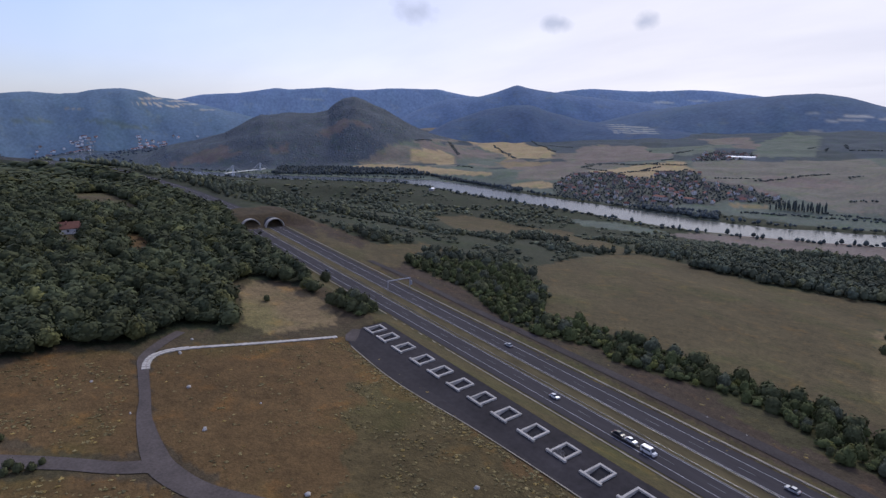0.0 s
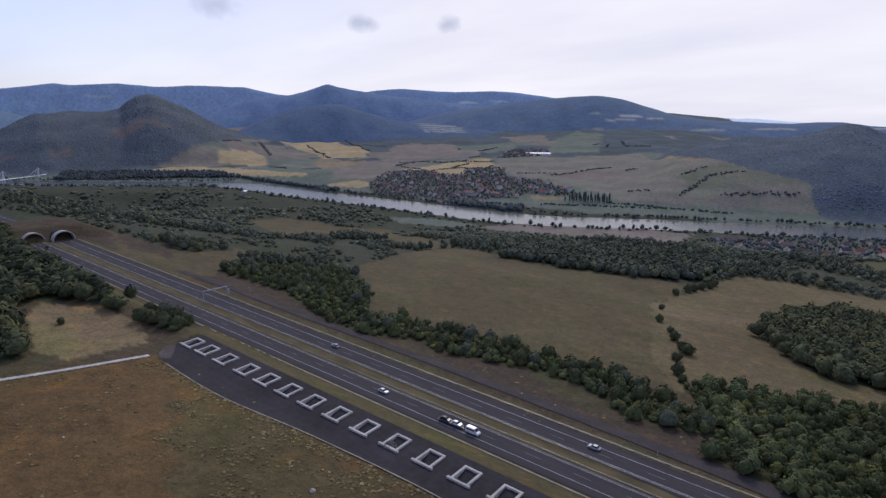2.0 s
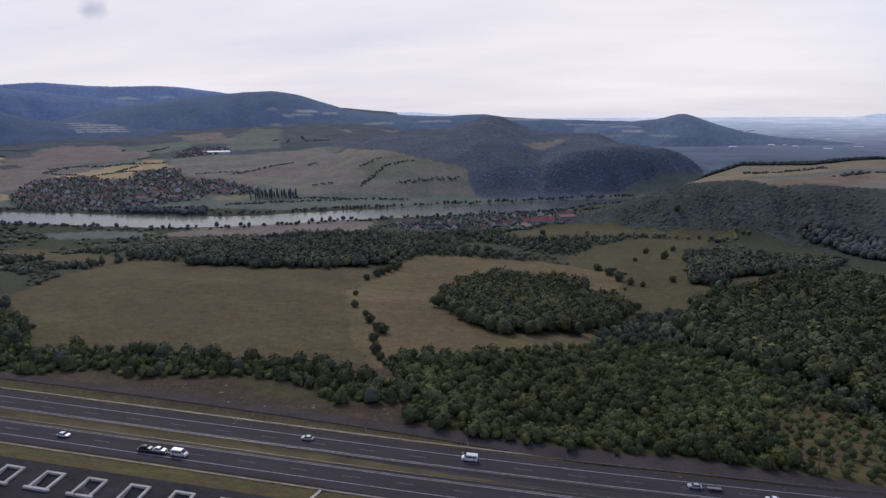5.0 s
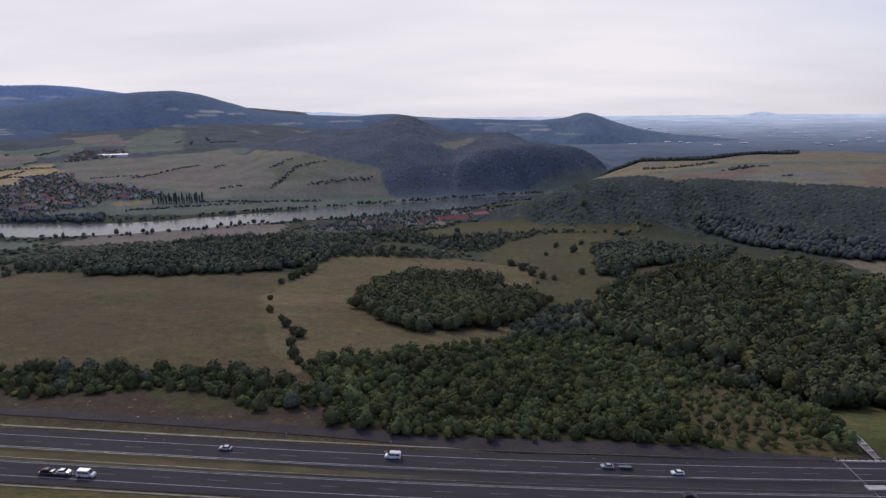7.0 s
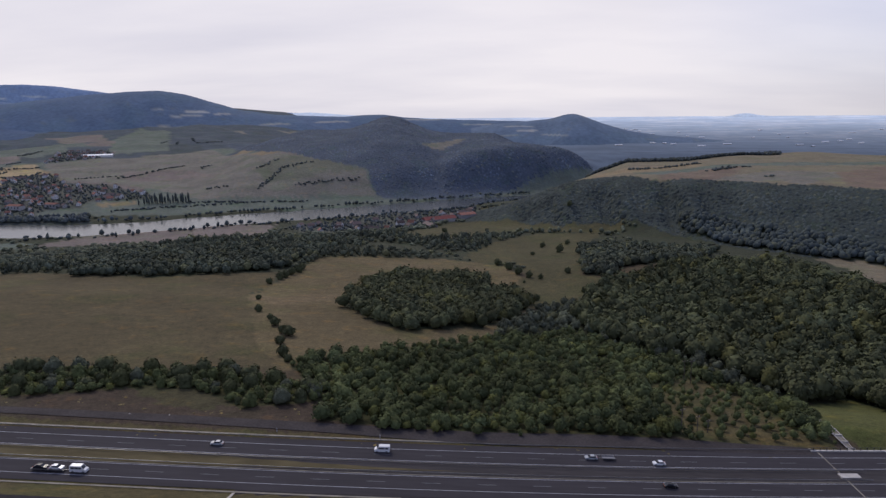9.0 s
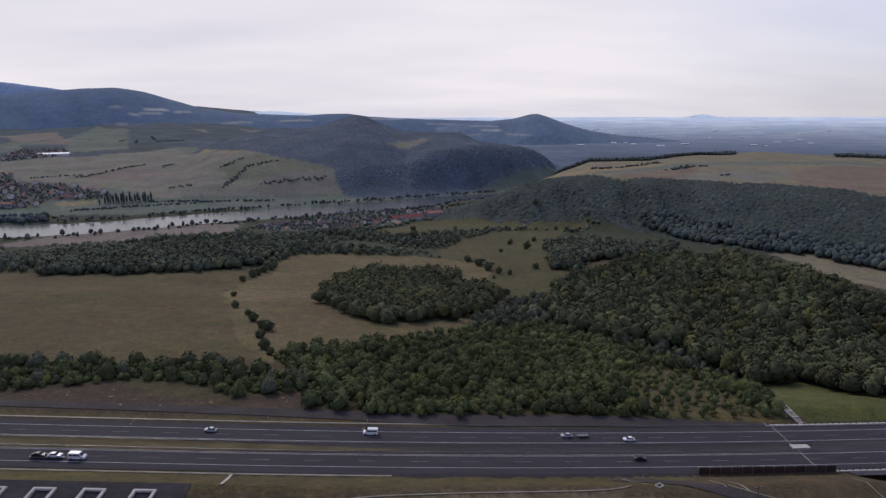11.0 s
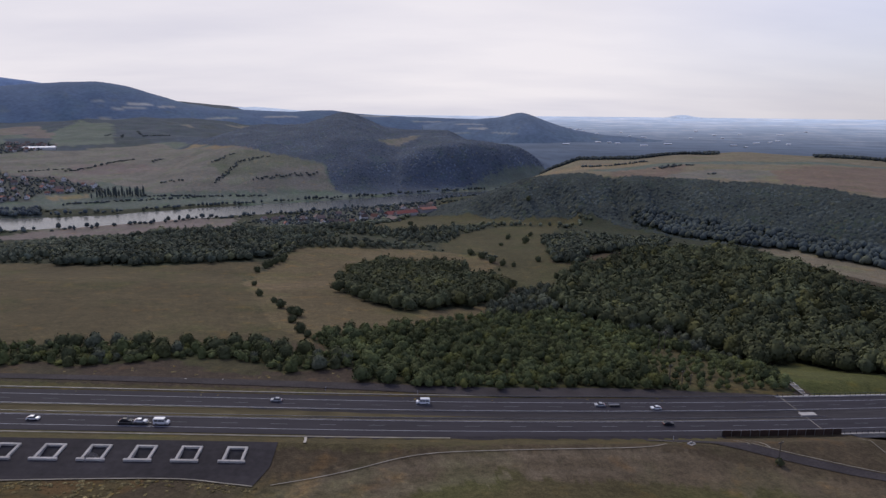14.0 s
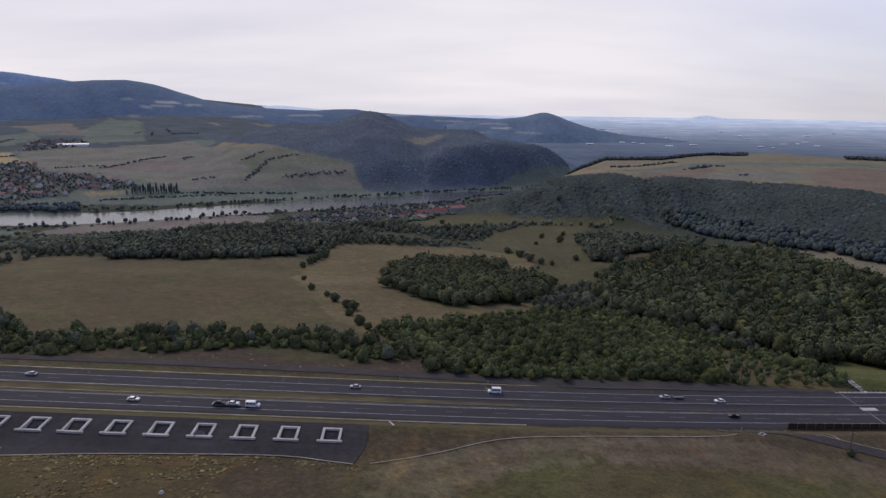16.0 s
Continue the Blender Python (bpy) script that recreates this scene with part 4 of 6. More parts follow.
def median_grass():
    """Dry grass between the rails, which thins out towards the junction."""
    xs = np.arange(-440, 96, 4.0)
    wide = 3.6 * (1 - ramp(xs, -30, 95)) * (1 + 0.12 * np.sin(xs * 0.31) * ramp(xs, -80, 0))
    v = [(a, float(road_mid(a)) + s * w - 0.8 * float(ramp(a, -30, 95)), float(road_z(a)) + 0.12) for a, w in zip(xs, wide) for s in (-1, 1)]
    return v, [(2 * k, 2 * k + 2, 2 * k + 3, 2 * k + 1) for k in range(len(xs) - 1)]


# paved middle and the wide shoulder by the junction
tagged(mesh_object("median_paving", *lane_strip(-60, 430, -3.6, 3.6, 0.09), material("median_tarmac", (0.050, 0.045, 0.045), 0.9, spots=((0.06, 0.2, (0.5, 3, 1)), (0.7, 0.22, (0.2, 2, 1))), bump=(4, 0.3, 0.03))), "dark paved median strip", "median", kind="structure")
tagged(mesh_object("median_verge", *median_grass(), material("dry_verge", (0.098, 0.080, 0.042), 0.95, spots=((0.3, 0.3, (0.3, 1, 1)),), bump=(2, 0.5, 0.1))), "dry grass median between guard rails", "median", kind="structure")
tagged(mesh_object("shoulder_paving", *lane_strip(14, 172, -20.5, -15.9, 0.12), M_OLD_ASPHALT), "dark asphalt lay-by along the motorway", "shoulder", kind="structure")
tagged(mesh_object("gutter", *lane_strip(-430, 66, -17.6, -16.9, 0.22, thick=0.2), M_KERB), "pale concrete drainage gutter beside the motorway", "gutter", kind="structure")
tagged(mesh_object("far_gutter", *lane_strip(-430, 215, 18.2, 18.8, 0.18, thick=0.2), M_KERB), "narrow concrete gutter behind the far shoulder", "gutter", kind="structure")
tagged(mesh_object("service_track", *ribbon([(-300, 74), (-240, 76), (-180, 75), (-110, 76), (-50, 75.5), (20, 73.5), (65, 71), (100, 70), (140, 72), (190, 71), (214, 71)], [5, 5.5, 6, 6.5, 7, 8, 9, 10, 10, 7, 5], 0.2), M_GRAVEL),
       "dark gravel service track along the motorway", "track", kind="structure")
tagged(mesh_object("gravel_pad", *ribbon([(101, 67.5), (106, 68)], 5, 0.32), M_GRAVEL), "pale gravel crossing pad beside the track", "pad", kind="structure")
tagged(mesh_object("service_road", *ribbon([(138, 27.5), (150, 25), (160, 20), (168, 15.5), (178, 10.3), (190, 5), (205, -0.8), (236, -12)], [4, 7, 8, 6, 5.5, 5, 5, 5], 0.2), M_GRAVEL), "narrow asphalt service road below the motorway", "road", kind="structure")
tagged(mesh_object("service_kerb", *ribbon([(172, 17), (182, 12), (193.3, 7.2), (204, 3), (214, 0), (218.6, 1.6), (219.6, 5), (219, 12), (219, 20), (219, 27)], 0.34, 0.3), M_KERB), "pale kerb round a dry grass bank", "kerb", kind="structure")
tagged(mesh_object("farm_lane", *ribbon([(-64, -84), (-78, -96), (-92, -102), (-104, -103), (-125, -101.5), (-140, -98.5), (-162, -95), (-174, -92.5), (-186, -84), (-196, -74)], [7, 7.5, 8, 7, 4.6, 3.6, 3.8, 4.2, 4.5, 4.5], 0.2), M_LANE), "grey asphalt farm lane between dry meadows", "lane", kind="structure")
tagged(mesh_object("side_lane", *ribbon([(-96, -103), (-100, -113), (-108, -124), (-117, -139), (-128, -160)], [7, 6, 6, 7, 7], 0.2), M_LANE), "grey gravel lane joining the farm lane", "lane", kind="structure")
tagged(mesh_object("wood_lane", *ribbon([(-206, -48), (-222, -44.5), (-244, -38.5)], 3.4, 0.2), M_LANE), "narrow gravel lane entering the wood", "lane", kind="structure")
path = thing("footpath", "pale concrete slab path along a field edge", "path", kind="structure")
PATH = [(-167, -15), (-168.5, -26), (-170, -37), (-172, -48), (-174, -58), (-175.8, -67), (-177.3, -75), (-177.8, -80), (-177, -85), (-174.5, -89.3), (-171, -91.6), (-167.5, -93), (-163, -94)]
slab_rng = random.Random(5)
for (ax, ay), (bx, by) in zip(PATH, PATH[1:]):
    long, turn = math.dist((ax, ay), (bx, by)), math.degrees(math.atan2(by - ay, bx - ax))
    n = max(1, round(long / 2.4))
    for k in range(n):
        for lane in ((0,) if ax > -176 and ay > -72 else (-1, 1)):
            t = (k + 0.5) / n
            cx, cy = ax + (bx - ax) * t, ay + (by - ay) * t
            w, l = (2.3 if lane == 0 else 1.4) + slab_rng.uniform(-0.1, 0.1), long / n - 0.06
            v, f = box(-l / 2, -w / 2, -0.3, l / 2, w / 2, 0.0)
            slab = under(path, "slab", M_CONCRETE, v, f)
            m = pose(cx, cy, 0, 0, 0, turn + slab_rng.uniform(-2, 2)) @ Matrix.Translation((0, lane * 0.75, 0))
            slab.matrix_basis = Matrix.Translation((0, 0, float(height(m.translation.x, m.translation.y)) + 0.32)) @ m
tagged(mesh_object("field_kerb", *ribbon([(10, -11), (31, -3.4), (54, 6.2), (82, 9.7), (129, 12.9), (141, 15.8)], 0.4, 0.25), M_KERB), "low concrete ditch kerb along a mown field", "kerb", kind="structure")
tagged(mesh_object("ditch_gully", *ribbon([(16.5, 12), (15.5, 20), (14.2, 28.5)], 0.9, 0.25), M_CONCRETE), "pale concrete drainage gully down the verge", "gully", kind="structure")

# paved platform with the well frames
PLAT_X, PLAT_LOW = (-172, -165, -155, -116, -70, -22, -3, 5, 6.5, 8), (0.5, -12, -14, -15, -10, -7.6, -10, -11.5, -6, -1)


def platform():
    """The terrace, left open where the wells go down."""
    edges = [w + e for w in WELLS for e in (-6.4, -1.5)]
    xs = np.array(sorted(set(list(np.arange(-172, 8.1, 1.5)) + edges)))
    v = []
    for a in xs:
        lo = np.interp(a, PLAT_X, PLAT_LOW)
        ys = np.concatenate([np.linspace(lo, 1.0, 6), np.linspace(1.0, 7.5, 5)[1:], np.linspace(7.5, 12.0, 4)[1:]])
        v.append(np.stack([np.full(13, a), ys, height(np.full(13, a), ys) + 0.2], -1))
    g = np.array(v)
    n, m = g.shape[:2]
    f = []
    for i in range(n - 1):
        mid = (xs[i] + xs[i + 1]) / 2
        well = any(w - 6.4 < mid < w - 1.5 for w in WELLS)
        f += [(i * m + j, (i + 1) * m + j, (i + 1) * m + j + 1, i * m + j + 1) for j in range(m - 1) if not (well and 5 <= j <= 8)]
    return g.reshape(-1, 3).tolist(), f


tagged(mesh_object("platform", *platform(), M_OLD_ASPHALT), "dark asphalt terrace above the motorway", "platform", kind="structure")
tagged(mesh_object("apron", *ribbon([(-171.5, -3), (-166, -8), (-160, -12)], [4, 6, 4], 0.27), M_LANE), "pale worn concrete apron at the terrace end", "apron", kind="structure")
tagged(mesh_object("platform_kerb", *ribbon([(-155, -14.3), (-116, -15.3), (-70, -10.3), (-22, -7.9), (-3, -10.3), (5, -11.8)], 0.5, 0.3), M_KERB), "low kerb along the terrace edge", "kerb", kind="structure")
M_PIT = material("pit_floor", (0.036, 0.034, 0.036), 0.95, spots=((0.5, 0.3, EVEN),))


M_RUBBLE = material("grey_rubble", (0.17, 0.155, 0.14), 0.95, spots=((0.8, 0.3, EVEN),), bump=(4, 0.5, 0.05))


def well_frame():
    """A concrete frame round a sunken well: a long near beam, two sides, a far beam, and the dark floor inside."""
    w = thing("well_frame", "pale concrete frame round a sunken drainage well", "well frame", "row of concrete well frames")
    for nm, b in (("near_beam", box(-8.3, 0, -0.5, 0.0, 0.8, 0.36)), ("side_beam", box(-7.2, 0.8, -3.4, -6.4, 7.3, 0.34)), ("side_beam", box(-1.5, 0.8, -3.4, -0.7, 7.3, 0.34)), ("far_beam", box(-7.2, 7.3, -3.4, -0.7, 8.0, 0.36)), ("near_wall", box(-6.4, 0.1, -3.4, -1.5, 0.8, -0.5))):
        under(w, nm, M_CONCRETE, *b)
    v = [(-6.4, 0.8, -1.5), (-1.5, 0.8, -1.5), (-1.5, 7.3, -0.3), (-6.4, 7.3, -0.3)]
    v += [(a, b, -3.3) for a, b, _ in v]
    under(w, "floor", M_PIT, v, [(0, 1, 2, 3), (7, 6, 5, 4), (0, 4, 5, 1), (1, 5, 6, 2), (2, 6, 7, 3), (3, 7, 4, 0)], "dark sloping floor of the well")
    return w


first = None
for k, bx in enumerate(WELLS):
    at = pose(bx, 0.2, float(height(bx - 4, 4)) + 0.08, 3.6, 2.6, 0)
    if first is None:
        first = well_frame()
        first.matrix_basis = at
    else:
        w = copy_thing(first, at)
        if k == 3:
            tagged(w, "weathered concrete well frame half filled with rubble")
            lump = random.Random(3)
            for _ in range(30):
                r = lump.uniform(0.4, 1.1)
                cx, cy = lump.uniform(-6.0, -3.4), lump.uniform(0.2, 4.4)
                low = -1.2 + cy * 0.15 + 1.6 * max(0, 1 - abs(cy - 1.0) / 4) - 0.3 * (cx + 6)
                v = [(cx + r * math.cos(a) * lump.uniform(0.7, 1.2), cy + r * math.sin(a) * lump.uniform(0.7, 1.2), low - 0.6) for a in (0, 1.05, 2.1, 3.14, 4.2, 5.24)] + [(cx, cy, low + 0.3 + r * 0.5)]
                under(w, "rubble", M_RUBBLE, v, [(k6, (k6 + 1) % 6, 6) for k6 in range(6)], smooth=False)

# guard rails
M_STEEL = material("galvanised_steel", (0.22, 0.22, 0.23), 0.45, 0.8, spots=((0.5, 0.15, EVEN),))
POST = bpy.data.meshes.new("rail_post")
POST.from_pydata(*[list(q) if k == 0 else q for k, q in enumerate((box(-0.06, -0.06, 0, 0.06, 0.06, 0.75)[0], [], box(0, 0, 0, 1, 1, 1)[1]))])
POST.materials.append(M_STEEL)


def guard_rail(x0, x1, o, gap=12.0):
    g = thing("guard_rail", "galvanised steel guard rail beside the carriageway", "guard rail", "motorway guard rails")
    under(g, "beam", M_STEEL, *lane_strip(x0, x1, o - 0.05, o + 0.05, 0.80, 6.0, thick=0.28))
    for a in np.arange(x0 + 2, x1, gap):
        p = new("post", POST)
        p.parent, p.location = g, (a, float(road_mid(a)) + o, float(road_z(a)))
    return g


guard_rail(-440, 225, -2.9)
guard_rail(-440, 225, 2.9)
guard_rail(-430, 216, 16.9)
guard_rail(-1300, -490, -16.6, 24)
guard_rail(-1300, -490, 0.0, 24)

for o in (-3.85, 3.85):
    tagged(mesh_object("median_kerb", *lane_strip(-440, 215, o - 0.16, o + 0.16, 0.2, thick=0.2), M_KERB), "low pale kerb along the motorway median", "kerb", kind="structure")

for label, line in (("short concrete kerb beside a gravel turnout", [(142, 28), (144, 23), (147, 17.5)]), ("concrete drain channel down the bank", [(170, 25), (170.6, 20), (171, 16)]), ("broken concrete channel pieces on the bank", [(174.5, 24.5), (176, 19), (177.5, 14.5)])):
    tagged(mesh_object("drain_kerb", *ribbon(line, 0.5, 0.3), M_KERB), label, "kerb", kind="structure")
drain = thing("drain_frame", "small square concrete drain frame beside a track", "drain frame", at=pose(150, 16.5, float(height(150, 16.5)) + 0.2, 0, 0, 30))
for b in (box(-1.2, -0.9, -0.6, 1.2, -0.65, 0.1), box(-1.2, 0.65, -0.6, 1.2, 0.9, 0.1), box(-1.2, -0.65, -0.6, -0.95, 0.65, 0.1), box(0.95, -0.65, -0.6, 1.2, 0.65, 0.1)):
    under(drain, "beam", M_CONCRETE, *b)

# noise wall before the bridge
M_WALL = material("brown_timber_boards", (0.062, 0.042, 0.032), 0.85, spots=((0.6, 0.25, (0.4, 1, 1)),), random_tone=0.15)
wall = thing("noise_wall", "dark brown timber noise wall on the bridge approach", "noise wall")
for k in range(13):
    a = 171 + k * 3.9
    under(wall, "panel", M_WALL, *lane_strip(a + 0.1, a + 3.8, -16.6, -16.35, 2.4, 2.0, thick=2.6))
    under(wall, "post", M_STEEL, *lane_strip(a - 0.1, a + 0.1, -16.7, -16.2, 2.5, 0.2, thick=2.7))
# bridge
M_DARK = material("dark_railing", (0.055, 0.055, 0.06), 0.6, 0.3, spots=((1, 0.2, EVEN),))
BALUSTER = bpy.data.meshes.new("baluster")
BALUSTER.from_pydata(box(-0.11, -0.09, 0, 0.11, 0.09, 1.15)[0], [], box(0, 0, 0, 1, 1, 1)[1])
BALUSTER.materials.append(M_DARK)
bridge = thing("bridge", "long concrete motorway bridge over a dry hollow", "bridge")
under(bridge, "deck", M_CONCRETE, *lane_strip(222, 430, -16.9, 17.1, 0.05, thick=1.6), "pale concrete bridge deck")
for o in (-16.7, 16.9):
    under(bridge, "parapet", M_CONCRETE, *lane_strip(222 if o < 0 else 214, 430, o - 0.4, o + 0.4, 0.42, thick=0.4), "pale concrete edge beam")
    rail = under(bridge, "railing", M_DARK, *lane_strip(222 if o < 0 else 214, 430, o - 0.05, o + 0.05, 1.55, thick=0.12), "dark steel railing")
    for a in np.arange(223 if o < 0 else 215, 429, 2.6):
        p = new("baluster", BALUSTER)
        p.parent = rail
        p.location = (a, float(road_mid(a)) + o, float(road_z(a)) + 0.4)
for a in (252, 292, 332, 372, 412):
    for o in (-11, -4.5, 4.5, 11):
        y = float(road_mid(a)) + o
        under(bridge, "pier", M_CONCRETE, *tube((a, y, float(height(a, y)) - 1), (a, y, float(road_z(a)) - 1.4), 1.1, 1.1, 12))
under(bridge, "joint", M_KERB, *lane_strip(216, 216.5, -15.9, 16.2, 0.17, 1.0), "pale expansion joint")
under(bridge, "median_cover", M_CONCRETE, *lane_strip(215, 222, -1.2, 1.4, 0.5, thick=0.4), "pale concrete median block")

# drainage stairs by the lawn
steps = thing("drainage_stairs", "stepped pale concrete drainage channel beside a lawn", "drainage channel")
under(steps, "channel", M_KERB, *ribbon([(236, 116), (234.5, 95), (233.5, 73)], 3.0, 0.3))
for e in (-1.7, 1.7):
    under(steps, "side_kerb", M_CONCRETE, *ribbon([(236 + e, 116), (234.5 + e, 95), (233.5 + e, 73)], 0.5, 0.6))
for k in range(9):
    y = 75 + k * 4.6
    z = float(height(234.3, y))
    under(steps, "step", M_CONCRETE, *box(232.9 + k * 0.12, y, z, 235.7 + k * 0.12, y + 0.7, z + 0.7))

# tunnel portals
M_BORE = material("tunnel_lining", (0.03, 0.03, 0.032), 0.9, spots=((0.3, 0.2, EVEN),))


def portal(o, x0, length):
    t = thing("tunnel_portal", "concrete arch portal of a short motorway tunnel", "tunnel portal", "twin tunnel portals")
    y, z = float(road_mid(x0)) + o, float(road_z(x0))
    arc = [(math.cos(math.pi * k / 20), math.sin(math.pi * k / 20)) for k in range(21)]

    def shell(x_a, x_b, r_in, r_out):
        v = []
        for xx in (x_a, x_b):
            for r in (r_in, r_out):
                v += [(xx, y + r * c, z + r * s * 0.92) for c, s in arc]
        n = 21
        f = []
        for k in range(n - 1):
            f += [(k, k + 1, n + k + 1, n + k), (2 * n + k, 3 * n + k, 3 * n + k + 1, 2 * n + k + 1), (k, 2 * n + k, 2 * n + k + 1, k + 1), (n + k, n + k + 1, 3 * n + k + 1, 3 * n + k)]
        return v, f

    under(t, "arch", M_CONCRETE, *shell(x0 - 2.5, x0 + 1.5, 7.3, 8.1), "pale concrete arch rim")
    under(t, "bore", M_BORE, *shell(x0 - length, x0 - 2.5, 7.3, 7.9), "dark tunnel lining")
    return t


portal(-9.2, -438, 46)
portal(9.6, -433, 50)

# sign gantry over the far carriageway
gantry = thing("sign_gantry", "white steel sign gantry over the carriageway", "gantry")
gy, gz = float(road_mid(-233)), float(road_z(-233))
under(gantry, "post", M_PAINT, *tube((-233, gy + 18.3, gz), (-233, gy + 18.3, gz + 6.6), 0.26, 0.22))
under(gantry, "post", M_PAINT, *tube((-233, gy + 3.2, gz), (-233, gy + 3.2, gz + 6.0), 0.2, 0.18))
under(gantry, "beam", M_PAINT, *box(-233.2, gy + 3.0, gz + 5.9, -232.8, gy + 18.5, gz + 6.4))
under(gantry, "control_box", M_PAINT, *box(-232.4, gy + 18.0, gz + 2.2, -231.6, gy + 19.0, gz + 4.6), "white control cabinet")

# river
def river():
    v, f = [], []
    pts = [Vector((a, b)) for a, b in RIVER]
    for k, p in enumerate(pts):
        d = (pts[min(k + 1, len(pts) - 1)] - pts[max(k - 1, 0)]).normalized()
        n = Vector((-d.y, d.x))
        v += [(*(p + n * (BANK + 4)), WATER), (*(p - n * (BANK + 4)), WATER)]
    f = [(2 * k, 2 * k + 1, 2 * k + 3, 2 * k + 2) for k in range(len(pts) - 1)]
    return v, f


tagged(mesh_object("water", *river(), M_WATER), "calm grey river reflecting the overcast sky", "river", kind="structure")


# ---- trees ----
RNG = np.random.RandomState(11)
# each tree carries its own tint; the materials vary it within the crown
M_LEAF = material("tree_leaves", (0, 0, 0), 0.85, spots=((0.03, 0.14, EVEN), (0.4, 0.20, EVEN)), island=0.10, attribute="tint")
M_SHRUB = material("shrub_leaves", (0, 0, 0), 0.85, spots=((0.04, 0.16, EVEN), (0.6, 0.20, EVEN)), island=0.10, attribute="tint")
M_FARWOOD = material("far_wood_leaves", (0, 0, 0), 0.9, spots=((0.006, 0.22, EVEN), (0.03, 0.18, EVEN)), attribute="tint")
# the crag, far and SLOPE leaf tones include a pale blue haze tint
CRAG_HAZE = (0.084, 0.099, 0.114)
LEAF, SHRUB, SLOPE, FAR_HAZE, YOUNG = (0.074, 0.080, 0.038), (0.090, 0.103, 0.040), (0.078, 0.092, 0.086), (0.084, 0.103, 0.127), (0.096, 0.104, 0.066)


def tree_tints(base, n, wild=0.24):
    """One colour for each of n trees: mostly the base, some yellower, some bluish and darker."""
    t = np.tile(np.array(base), (n, 1)) * np.exp(RNG.normal(0, wild, (n, 1)))
    u = RNG.uniform(size=n)
    t[u < 0.09] *= (1.30, 1.18, 0.92)
    t[u > 0.78] *= (0.84, 0.88, 0.96)
    return t


def paint_tint(me, rgb):
    rgba = np.ones((len(me.vertices), 4), np.float32)
    rgba[:, :3] = rgb
    me.attributes.new("tint", "FLOAT_COLOR", "POINT").data.foreach_set("color", rgba.ravel())


M_BARK = material("bark", (0.075, 0.058, 0.043), 0.95, spots=((1.5, 0.3, (1, 1, 0.2)),), bump=(8, 0.5, 0.05))


def ball(level):
    bm = bmesh.new()
    bmesh.ops.create_icosphere(bm, subdivisions=level, radius=1.0)
    v = np.array([x.co[:] for x in bm.verts])
    f = np.array([[x.index for x in q.verts] for q in bm.faces])
    bm.free()
    return v, f


BALL1, BALL2 = ball(1), ball(2)


def lobed(v, seed):
    r = np.random.RandomState(seed)
    d = r.normal(size=(11, 3))
    d /= np.linalg.norm(d, axis=1)[:, None]
    u = v / np.linalg.norm(v, axis=1)[:, None]
    w = v * (0.66 + 0.40 * np.max(np.clip(u @ d.T, 0, 1) ** 6, axis=1) + 0.07 * r.normal(size=len(v)))[:, None]
    # fuller towards the ground, drawn in at the top
    level = np.sqrt(np.maximum(1 - u[:, 2] ** 2, 0.12))
    w[:, :2] *= np.where(u[:, 2] < 0, 0.96 / level, 1.0 - 0.16 * np.maximum(u[:, 2], 0))[:, None]
    return w


def crown(seed, leaves, size, fine_core):
    """A crown of about unit radius, resting at z 0, about 1.7 high: a lobed core under many leaf clumps that stand off it."""
    r = np.random.RandomState(seed)
    cv, cf = BALL2 if fine_core else BALL1
    core = lobed(cv, seed) * (0.92 if leaves else 1.0)
    verts, faces = [core], [cf]
    count = len(core)
    if leaves:
        u = r.normal(size=(leaves, 3))
        u[:, 2] = np.abs(u[:, 2]) * 1.0 - 0.25
        u /= np.linalg.norm(u, axis=1)[:, None]
        p = lobed(u, seed) * r.uniform(0.82, 1.15, (leaves, 1))
        n = u + r.normal(size=(leaves, 3)) * 0.24
        n /= np.linalg.norm(n, axis=1)[:, None]
        a = np.cross(n, r.normal(size=(leaves, 3)))
        a /= np.linalg.norm(a, axis=1)[:, None]
        b = np.cross(n, a)
        s = size * r.uniform(0.6, 1.3, (leaves, 1))
        quad = np.stack([p - a * s, p - b * s * 0.8, p + a * s * 1.1, p + b * s * 0.8 - n * s * 0.3], 1).reshape(-1, 3)
        i = count + 4 * np.arange(leaves)
        verts.append(quad)
        faces.append(np.concatenate([np.stack([i, i + 1, i + 2], 1), np.stack([i, i + 2, i + 3], 1)]))
    v = np.concatenate(verts)
    v[:, 2] = np.maximum(v[:, 2], -0.8) * 0.95 + 0.76
    return v, np.concatenate(faces)


def fast_mesh(name, v, f, mats, mat_index=None):
    me = bpy.data.meshes.new(name)
    me.vertices.add(len(v))
    me.vertices.foreach_set("co", np.ascontiguousarray(v, np.float32).ravel())
    me.loops.add(len(f) * 3)
    me.loops.foreach_set("vertex_index", np.ascontiguousarray(f, np.int32).ravel())
    me.polygons.add(len(f))
    me.polygons.foreach_set("loop_start", np.arange(0, len(f) * 3, 3, dtype=np.int32))
    for m in mats:
        me.materials.append(m)
    if mat_index is not None:
        me.polygons.foreach_set("material_index", np.ascontiguousarray(mat_index, np.int32))
    me.polygons.foreach_set("use_smooth", [True] * len(f))
    me.update(calc_edges=True)
    return me


LOD = [[crown(s, n, w, core) for s in range(5)] for n, w, core in ((200, 0.14, False), (110, 0.16, False), (30, 0.26, False), (0, 0, False))]
# crowns of closed far forest: only the part above the canopy
LOD.append([(v, f[v[f][:, :, 2].max(1) > 0.75]) for v, f in LOD[3]])


